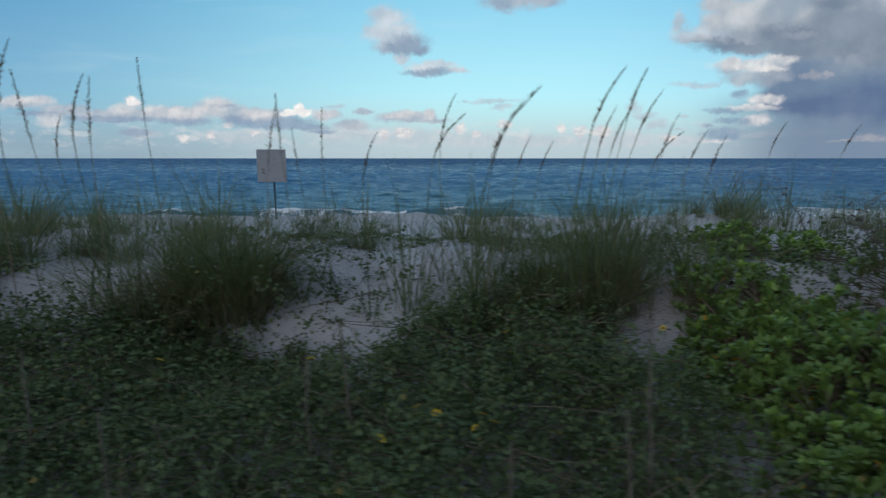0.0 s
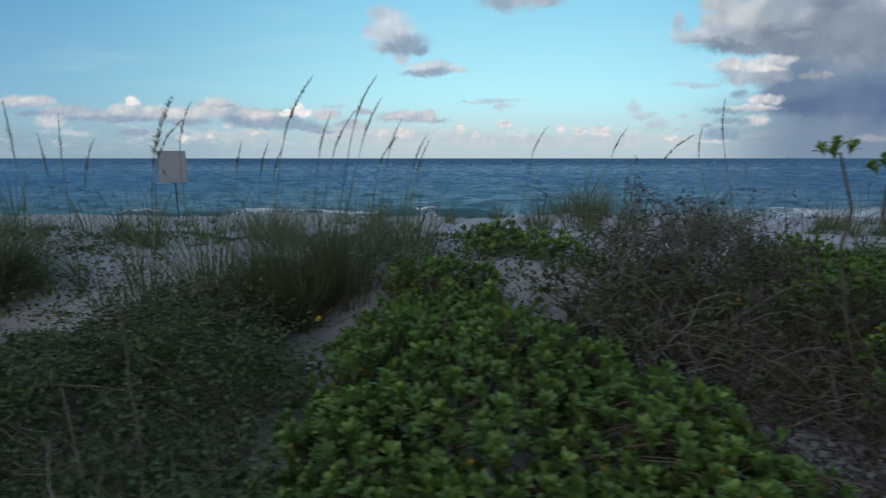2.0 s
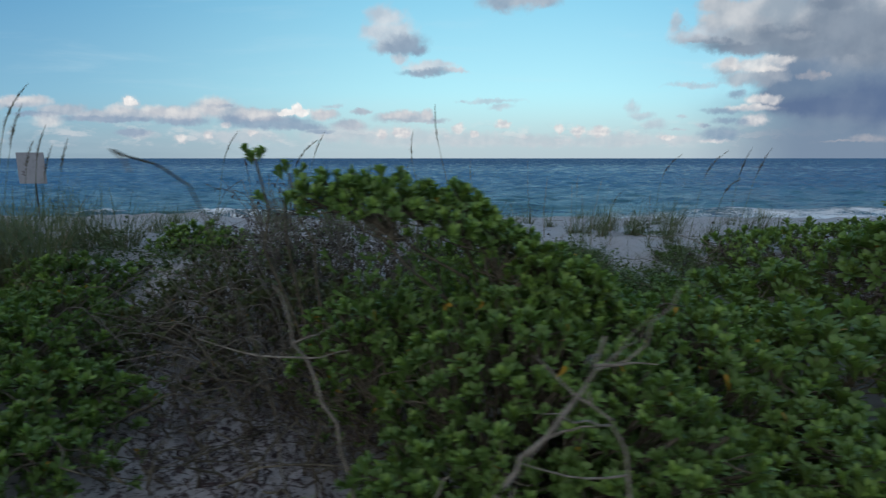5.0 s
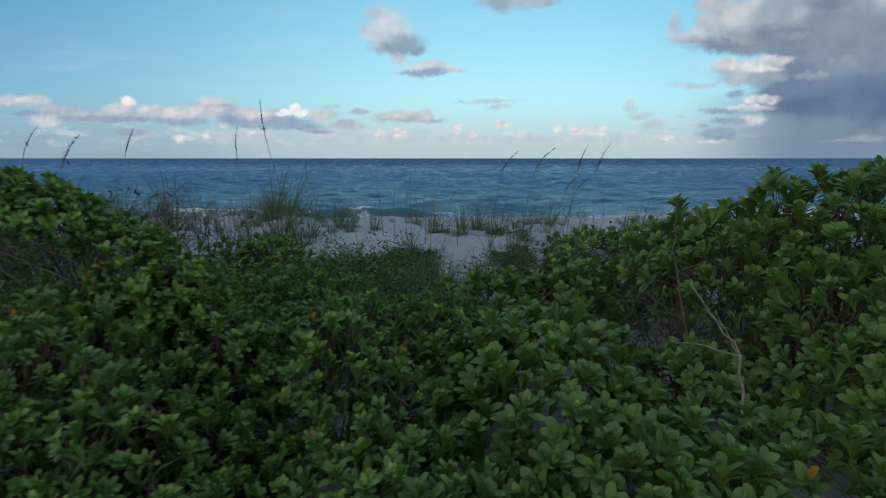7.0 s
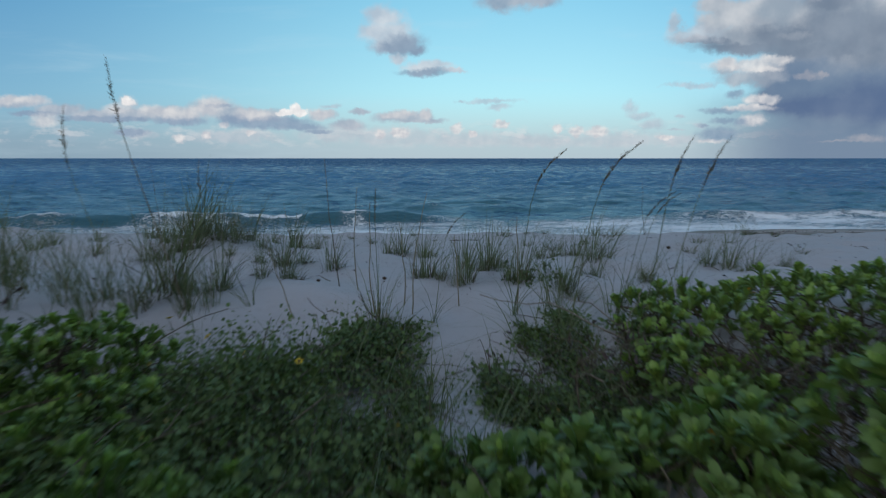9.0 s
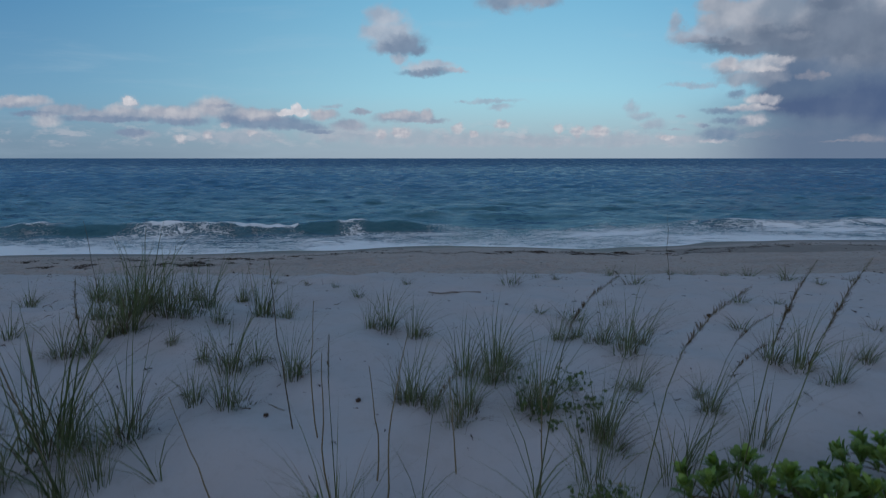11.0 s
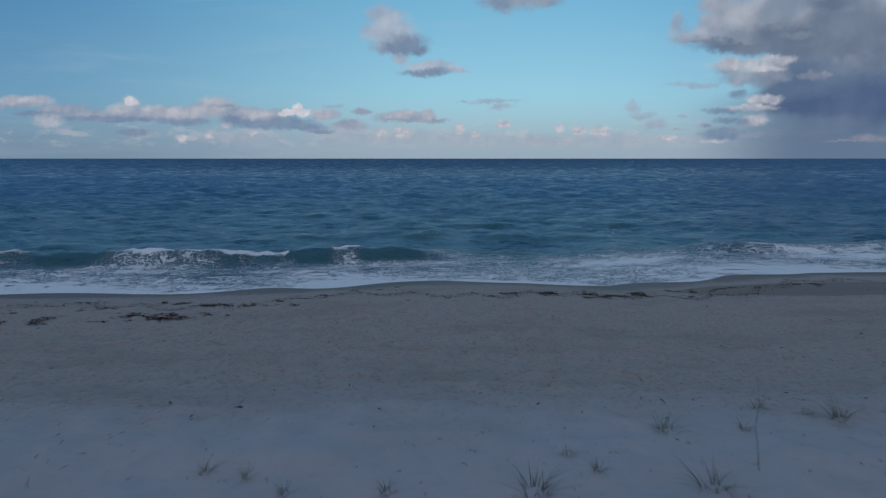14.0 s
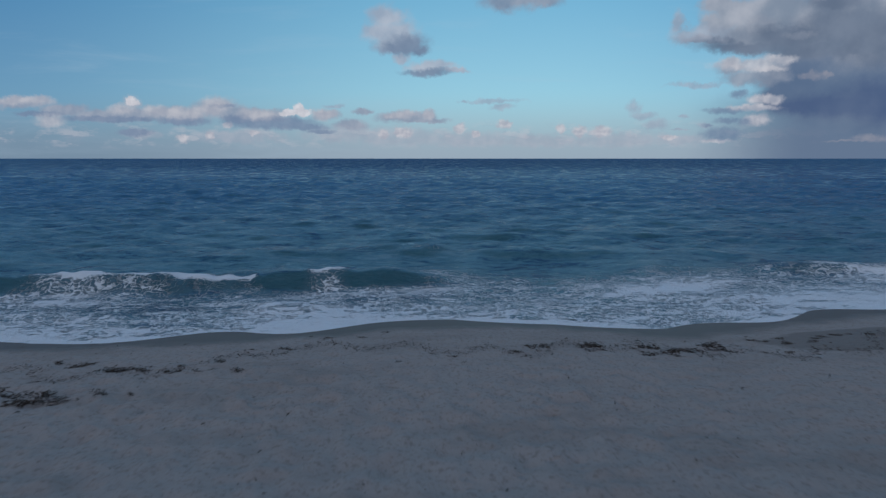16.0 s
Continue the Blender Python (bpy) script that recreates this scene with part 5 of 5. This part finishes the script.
def flower(seed):
    """A small yellow daisy-like flower on a thin stem."""
    rng = np.random.RandomState(seed)
    root = thing("beach_sunflower", "small yellow daisy-like flower above the vine mat", "flower", group="yellow flowers")
    v, f = heart_leaf(1.0)
    v = v * np.array([0.5, 1, 1])
    n = 11
    az = np.arange(n) * 2 * np.pi / n
    m = turn_matrices(az, np.full(n, 0.25), np.zeros(n), np.full(n, 0.013))
    for k in range(n):
        pv, pf = batch(v, f, m[k:k + 1], np.array([[0.005 * math.cos(az[k]), 0.005 * math.sin(az[k]), 0.0]]))
        part("petal", poly_mesh("petal", pv, pf), PETAL, root)
    bm = bmesh.new()
    bmesh.ops.create_uvsphere(bm, u_segments=10, v_segments=6, radius=0.0065)
    for w in bm.verts:
        w.co.z *= 0.6
    part("flower_centre", bm, SEED, root, "dark brown flower centre")
    part("stem", poly_mesh("stem", *tube(crooked(rng, (0, 0, -0.12), (0, 0, 0), 5, 0.15), np.full(5, 0.0016), 4)), VINE_LEAF, root)
    return root


FLOWERS = [flower(300), flower(301)]
used_fl = set()
for x, y in [(-0.08, 1.55), (-0.02, 1.53), (0.13, 1.58), (0.16, 1.53), (0.10, 1.5), (-0.18, 1.42), (0.3, 2.4), (0.28, 2.18), (0.26, 2.1), (-1.1, 1.95),
             (0.75, 2.5), (0.8, 2.2), (0.6, 2.05), (1.02, 2.35), (-0.5, 1.9), (-1.9, 1.6), (4.55, 3.75), (4.75, 3.6), (5.0, 3.45), (4.35, 3.85)]:
    z = float(land(x, y)) + rng.uniform(0.2, 0.26)
    m = Matrix.Translation((x, y, z)) @ Euler((rng.uniform(0.2, 0.8), rng.uniform(-0.3, 0.3), rng.uniform(0, 6.28))).to_matrix().to_4x4()
    plant_first_or_copy(FLOWERS, used_fl, int(rng.randint(2)), m)


# ---------------------------------------------------------------- bare and dead wood
def withered_shrub(seed, x0, y0, rx, ry, count, h_lo, h_hi, material=None):
    """Upright brown stems with a few dried dark leaves."""
    rng = np.random.RandomState(seed)
    base = Vector((x0, y0, float(land(x0, y0))))
    root = thing("withered_shrub", "leafless brown shrub of thin dry twigs with withered leaves", "shrub", base)
    spots, bits = [], []
    for _ in range(count):
        x, y = x0 + rng.uniform(-rx, rx), y0 + rng.uniform(-ry, ry)
        foot = np.array([x, y, float(land(x, y)) - 0.03]) - np.array(base)
        tip = foot + np.array([rng.normal(0, 0.12), rng.normal(0, 0.08), rng.uniform(h_lo, h_hi)])
        line = crooked(rng, foot, tip, 7, 0.3)
        part("stem", poly_mesh("stem", *tube(line, np.linspace(0.006, 0.0018, 7), 4)), material or TWIG, root)
        for _ in range(6):
            k = int(rng.randint(2, 7))
            a = line[k]
            b = a + np.array([rng.normal(0, 0.10), rng.normal(0, 0.08), rng.uniform(0.02, 0.14)])
            bits.append(tube(crooked(rng, a, b, 4, 0.3), (0.0028, 0.0022, 0.0017, 0.0012), 3))
            spots += [b, a + (b - a) * 0.6]
    part("twigwork", poly_mesh("twigwork", *join(bits)), material or TWIG, root, "fine dry twigs", "stuff")
    n = len(spots)
    m = turn_matrices(rng.uniform(0, 6.28, n), rng.uniform(-1.2, 0.6, n), rng.normal(0, 0.8, n), rng.uniform(0.2, 0.5, n))
    v, f = batch(LEAF_V, LEAF_F, m, np.array(spots))
    part("withered_foliage", poly_mesh("withered_foliage", v, f), DARK_LEAF, root, "shrivelled dark leaves", "stuff")


withered_shrub(400, 3.30, 3.0, 0.62, 0.30, 76, 0.35, 0.70, GREY_TWIG)
withered_shrub(401, 2.7, 3.5, 0.35, 0.2, 7, 0.25, 0.5, GREY_TWIG)
withered_shrub(402, 3.50, 3.2, 0.40, 0.35, 34, 0.3, 0.6, GREY_TWIG)
withered_shrub(403, 7.15, 3.72, 0.75, 0.22, 60, 0.15, 0.30)
withered_shrub(404, 6.85, 2.55, 0.36, 0.45, 70, 0.15, 0.45)
withered_shrub(405, 6.12, 3.60, 0.30, 0.28, 14, 0.10, 0.34)
withered_shrub(407, 3.30, 1.65, 0.48, 0.40, 60, 0.10, 0.34)
withered_shrub(406, 6.85, 3.3, 0.35, 0.25, 30, 0.10, 0.26)


def runner_tangle(seed, x0, y0, rx, ry, count, material, label, lift=(0.1, 0.4), thick=0.0048):
    """Arching bare runners tangled over one another."""
    rng = np.random.RandomState(seed)
    base = Vector((x0, y0, float(land(x0, y0))))
    root = thing("bare_branches", label, "branches", base)
    for _ in range(count):
        a = np.array([x0 + rng.uniform(-rx, rx), y0 + rng.uniform(-ry, ry), 0])
        b = a + np.array([rng.normal(0, 0.35), rng.normal(0, 0.25), 0])
        a[2], b[2] = float(land(a[0], a[1])) + rng.uniform(-0.03, 0.12), float(land(b[0], b[1])) + rng.uniform(0.03, 0.3)
        line = crooked(rng, a - np.array(base), b - np.array(base), 9, 0.28, rng.uniform(*lift))
        part("branch", poly_mesh("branch", *tube(line, np.linspace(thick, thick * 0.4, 9), 4)), material, root)


runner_tangle(410, 2.98, 2.35, 0.62, 0.45, 230, GREY_TWIG, "tangle of arching bare grey-brown branches over sand", (0.15, 0.6), 0.0034)
runner_tangle(411, 3.15, 2.15, 0.7, 0.35, 60, PALE_TWIG, "tangle of bleached bare branches at a shrub foot", (0.05, 0.35), 0.0032)
runner_tangle(412, 7.0, 3.6, 0.9, 0.25, 44, PALE_TWIG, "bare grey stems beneath the shrub bank", (0.0, 0.2))
runner_tangle(414, 3.0, 1.45, 0.5, 0.4, 26, TWIG, "thin brown runners over the sand hollow", (0.0, 0.12))
runner_tangle(413, 4.55, 0.95, 0.5, 0.2, 8, PALE_TWIG, "bleached dead branches leaning out of a shrub")


def dead_branch(seed, points, radius, forks=3, material=None, label="pale bleached dead branch leaning in the shrubs"):
    rng = np.random.RandomState(seed)
    base = Vector(points[0])
    root = thing("dead_branch", label, "branch", base)
    line = [np.array(p, float) - np.array(base) for p in points]
    dense = np.array([np.interp(np.linspace(0, len(line) - 1, 13), range(len(line)), [p[k] for p in line]) for k in range(3)]).T
    dense[1:-1] += rng.normal(0, 0.008, (11, 3))
    part("limb", poly_mesh("limb", *tube(dense, np.linspace(radius, radius * 0.45, 13), 6)), material or PALE_TWIG, root)
    for _ in range(forks):
        k = int(rng.randint(5, 12))
        tip = dense[k] + np.array([rng.normal(0, 0.16), rng.normal(0, 0.08), rng.uniform(-0.02, 0.16)])
        part("fork", poly_mesh("fork", *tube(crooked(rng, dense[k], tip, 6, 0.2), np.linspace(radius * 0.55, radius * 0.2, 6), 5)), material or PALE_TWIG, root)


dead_branch(420, [(3.78, 1.02, 2.40), (3.69, 1.0, 2.8), (3.60, 1.0, 3.04), (3.54, 1.0, 3.2)], 0.006)
dead_branch(421, [(4.0, 0.62, 2.36), (4.13, 0.63, 2.81), (4.18, 0.63, 2.9), (4.30, 0.63, 3.07), (4.34, 0.63, 3.18)], 0.0075)
dead_branch(422, [(3.75, 0.75, 2.34), (3.92, 0.8, 2.62), (4.02, 0.85, 2.72)], 0.006, 4)
dead_branch(423, [(4.03, 0.63, 2.36), (4.15, 0.64, 2.81), (4.30, 0.645, 3.04), (4.42, 0.65, 3.16), (4.50, 0.66, 3.27)], 0.004, 2)
dead_branch(424, [(4.52, 0.65, 2.36), (4.43, 0.63, 2.8), (4.39, 0.63, 2.95), (4.31, 0.63, 3.06)], 0.0055, 3)
dead_branch(425, [(3.55, 1.05, 2.45), (3.52, 0.95, 2.9), (3.47, 0.8, 3.42), (3.44, 0.65, 3.54), (3.45, 0.5, 3.56), (3.50, 0.45, 3.52)], 0.0035, 0, TWIG, "dark withered stem arching above the shrubs")
dead_branch(426, [(6.55, 1.5, 2.4), (6.62, 1.7, 2.75), (6.5, 1.9, 2.98)], 0.007, 3)
dead_branch(427, [(6.66, 2.2, 2.6), (6.64, 2.4, 3.0), (6.66, 2.45, 3.32)], 0.006, 1, TWIG, "dark bare stem upright in the shrubs")
dead_branch(428, [(0.62, 0.95, 2.35), (0.66, 1.0, 2.55), (0.68, 1.0, 2.68)], 0.006, 1)

# ---------------------------------------------------------------- the sign beyond the crest
m_sign, t_sign, b_sign = surface("sign_paint", 0.6, 0.4)
sp = place_of(t_sign)
sn, _ = noise_node(t_sign, sp, 14, 5, 0.65)
t_sign.links.new(mix_col(t_sign, ramp01(t_sign, sn, 0.45, 0.75, to=(0, 0.6)), (0.29, 0.305, 0.335), (0.21, 0.22, 0.24)), b_sign.inputs["Base Color"])
MARK, _, mb = surface("sign_mark", 0.7, 0.3)
mb.inputs["Base Color"].default_value = (0.10, 0.09, 0.10, 1)
POST = bark_material("sign_post_wood", (0.05, 0.06, 0.07), (0.09, 0.10, 0.11), 20)


def box_mesh(name, size, at, bevel=0.004, seg=2):
    bm = bmesh.new()
    bmesh.ops.create_cube(bm, size=1.0)
    for w in bm.verts:
        w.co = Vector((w.co.x * size[0] + at[0], w.co.y * size[1] + at[1], w.co.z * size[2] + at[2]))
    bmesh.ops.bevel(bm, geom=bm.edges[:], offset=bevel, segments=seg, affect="EDGES")
    return bm


sign = thing("beach_sign", "weathered pale grey sign panel on a post in the dune", "sign", (-2.66, 8.3, float(land(-2.66, 8.3))))
top_z = 3.63 - sign.location.z
panel = part("panel", box_mesh("panel", (0.455, 0.012, 0.50), (0, 0, top_z - 0.25), 0.005), m_sign, sign)
part("post", box_mesh("post", (0.022, 0.02, top_z + 0.15), (0.02, 0.022, (top_z + 0.15) / 2 - 0.2), 0.006), POST, sign, "grey wooden post")
for k, (dx, dz, w) in enumerate([(-0.135, -0.30, 0.05), (-0.13, -0.325, 0.035), (-0.14, -0.35, 0.045), (-0.12, -0.37, 0.03)]):
    part("printed_mark", box_mesh("printed_mark", (w, 0.003, 0.012), (dx, -0.0076, top_z + dz), 0.001, 1), MARK, panel, "small dark printed mark")

# ---------------------------------------------------------------- drift on the beach
def weed_clump(seed):
    rng = np.random.RandomState(seed)
    root = thing("seaweed_clump", "dark brown dried seaweed washed up on tan sand", "seaweed", group="seaweed along the tide line")
    chunks = []
    for _ in range(34):
        a = np.array([rng.normal(0, 0.16), rng.normal(0, 0.09), rng.uniform(0, 0.04)])
        b = a + np.array([rng.normal(0, 0.08), rng.normal(0, 0.06), rng.normal(0, 0.015)])
        a[2], b[2] = max(a[2], 0.004), max(b[2], 0.004)
        chunks.append(tube(crooked(rng, a, b, 4, 0.3), (0.008, 0.010, 0.008, 0.003), 4))
    n = 70
    m = turn_matrices(rng.uniform(0, 6.28, n), rng.normal(0.1, 0.3, n), rng.normal(0, 0.6, n), rng.uniform(0.3, 0.7, n))
    at = np.stack([rng.normal(0, 0.2, n), rng.normal(0, 0.06, n), rng.uniform(0.0, 0.035, n)], -1)
    chunks.append(batch(LEAF_V, LEAF_F, m, at))
    part("fronds", poly_mesh("fronds", *join(chunks)), WRACK, root, kind="stuff")
    return root


WEEDS = [weed_clump(500 + k) for k in range(3)]
used_weed = set()
for x, y, s in [(-2.5, 19.5, 1.5), (-3.5, 21.85, 1.3), (-1.75, 21.45, 1.8), (-0.5, 21.35, 1.3), (0.9, 23.0, 0.8), (2.8, 24.35, 0.6), (5.75, 22.1, 0.6), (8.05, 22.7, 0.9),
                (9.45, 22.95, 1.6), (10.8, 22.7, 0.9), (12.65, 22.95, 1.7), (11.8, 22.8, 1.3), (14.4, 23.9, 0.7), (15.2, 23.7, 0.9), (13.9, 22.6, 0.8), (-4.9, 18.9, 1.5), (-6.1, 18.9, 1.5),
                (-3.9, 19.75, 1.7), (-2.4, 19.65, 1.2), (-5.6, 21.0, 0.9), (-0.4, 21.7, 0.7), (-7.5, 20.5, 1.0), (17.5, 24.0, 1.0), (19.5, 24.4, 1.2)]:
    for _ in range(5):
        k = s * rng.uniform(0.22, 0.68)
        plant_first_or_copy(WEEDS, used_weed, int(rng.randint(3)), stand(None, x + rng.normal(0, 0.6), y + rng.normal(0, 0.2), rng.uniform(-0.7, 0.7) + math.pi * rng.randint(2), (k, k, k)))

# crumbs of weed and shell strewn along the tide line and over the sand
cr = np.random.RandomState(77)
n = 8200
cx = cr.uniform(-14, 24, n)
cy = np.where(cr.uniform(0, 1, n) < 0.8, shore(cx) - 3.3 + 0.7 * np.sin(0.7 * cx) + 0.35 * np.sin(2.9 * cx + 1) + cr.normal(0, 0.20, n), cr.uniform(10, 24, n))
cm = turn_matrices(cr.uniform(0, 6.28, n), cr.normal(0.1, 0.3, n), cr.normal(0, 0.6, n), np.exp(cr.normal(-0.9, 0.45, n)))
cv, cf = batch(LEAF_V, LEAF_F, cm, np.stack([cx, cy, land(cx, cy) + 0.006], -1))
tagged(new("seaweed_crumbs", poly_mesh("seaweed_crumbs", cv, cf, material=WRACK)), "dark crumbs of seaweed strewn over the beach", "seaweed", kind="stuff")
n = 1100
cx, cy = cr.uniform(0, 12, n), cr.uniform(4.6, 11.5, n)
# fallen leaves in the hollow between the shrubs, strewn thick to darken it like shade
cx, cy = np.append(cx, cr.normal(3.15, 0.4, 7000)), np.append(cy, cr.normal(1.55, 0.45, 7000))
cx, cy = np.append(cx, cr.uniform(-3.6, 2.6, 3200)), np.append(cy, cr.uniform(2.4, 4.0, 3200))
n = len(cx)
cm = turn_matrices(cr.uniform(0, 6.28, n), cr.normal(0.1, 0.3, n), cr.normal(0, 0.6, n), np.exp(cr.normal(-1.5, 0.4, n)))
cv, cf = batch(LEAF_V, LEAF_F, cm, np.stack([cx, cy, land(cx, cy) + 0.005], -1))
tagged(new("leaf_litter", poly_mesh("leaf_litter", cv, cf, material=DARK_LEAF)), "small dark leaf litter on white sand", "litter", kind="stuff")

# broken stalks strewn over the white sand, thicker in some places
chunks = []
for _ in range(420):
    x, y = cr.uniform(0.5, 11.5), cr.uniform(4.8, 9.6)
    if mound(np.array(x), np.array(y), 95) < cr.uniform(0.2, 0.9):
        continue
    a, r = cr.uniform(0, 6.28), cr.uniform(0.008, 0.04)
    ends = [np.array([x + q * r * math.cos(a), y + q * r * math.sin(a), 0]) for q in (-1, 1)]
    for e in ends:
        e[2] = float(land(e[0], e[1])) + 0.004
    ends[1][2] += max(0, cr.normal(0.0, 0.03))
    chunks.append(tube(crooked(cr, ends[0], ends[1], 4, 0.25), (0.002, 0.0024, 0.002, 0.001), 4))
tagged(new("broken_stalks", poly_mesh("broken_stalks", *join(chunks), material=WITHERED)), "short dark broken grass stalks strewn over white sand", "litter", kind="stuff")

stick_root = thing("driftwood_stick", "thin grey driftwood stick lying on white sand", "driftwood", (5.68, 8.02, float(land(5.68, 8.02))))
sr = np.random.RandomState(9)
part("wood", poly_mesh("wood", *tube(crooked(sr, (-0.27, 0.0, 0.012), (0.28, -0.02, 0.014), 9, 0.10), np.linspace(0.006, 0.010, 9), 6)), bark_material("driftwood", (0.13, 0.115, 0.10), (0.26, 0.24, 0.22)), stick_root)


def sea_bean(x, y, r, label, material):
    bm = bmesh.new()
    bmesh.ops.create_icosphere(bm, subdivisions=2, radius=r)
    for w in bm.verts:
        w.co.z *= 0.8
        w.co *= 1 + 0.08 * math.sin(37 * w.co.x / r + 5 * w.co.y / r)
    me = bpy.data.meshes.new("seed_pod")
    bm.to_mesh(me)
    bm.free()
    me.materials.append(material)
    ob = new("seed_pod", me)
    ob.location = (x, y, float(land(x, y)) + r * 0.55)
    tagged(ob, label, "seed pod", "seed pods on the sand")


for x, y, r in [(5.13, 5.08, 0.014), (4.75, 4.85, 0.012), (7.73, 6.77, 0.020)]:
    sea_bean(x, y, r, "dark round seed pod lying on white sand", WRACK)
for x, y, h in [(8.24, 8.68, 0.82), (2.9, 6.6, 0.7), (4.05, 6.8, 0.45), (4.9, 4.75, 0.75), (5.02, 4.7, 0.6), (5.17, 4.25, 0.55), (5.35, 4.3, 0.62), (5.3, 4.4, 0.45), (4.75, 4.3, 0.42), (5.6, 4.5, 0.4), (5.9, 4.35, 0.5)]:
    br = np.random.RandomState(int(x * 100))
    st = thing("bare_stalk", "single bare dry grass stalk standing in sand", "stalk", (x, y, float(land(x, y))))
    part("stem", poly_mesh("stem", *tube(crooked(br, (0, 0, -0.03), (br.normal(0, 0.06), 0, h), 8, 0.08), np.linspace(0.0035, 0.0012, 8), 4)), DRY_GRASS if h < 0.7 else TWIG, st)
for x, y, h in [(-0.31, 1.67, 0.50), (-0.42, 1.55, 0.42), (0.63, 1.45, 0.62), (0.52, 1.30, 0.40), (-1.35, 1.6, 0.45), (-0.95, 1.35, 0.40), (0.18, 1.25, 0.36)]:
    br = np.random.RandomState(int(1000 + x * 100))
    st = thing("old_stalk", "dry pale stalk standing upright in the vine mat", "stalk", (x, y, float(land(x, y))))
    part("stem", poly_mesh("stem", *tube(crooked(br, (0, 0, -0.03), (br.normal(0, 0.03), 0, h), 8, 0.06), np.linspace(0.0058, 0.0028, 8), 5)), GREY_TWIG, st)
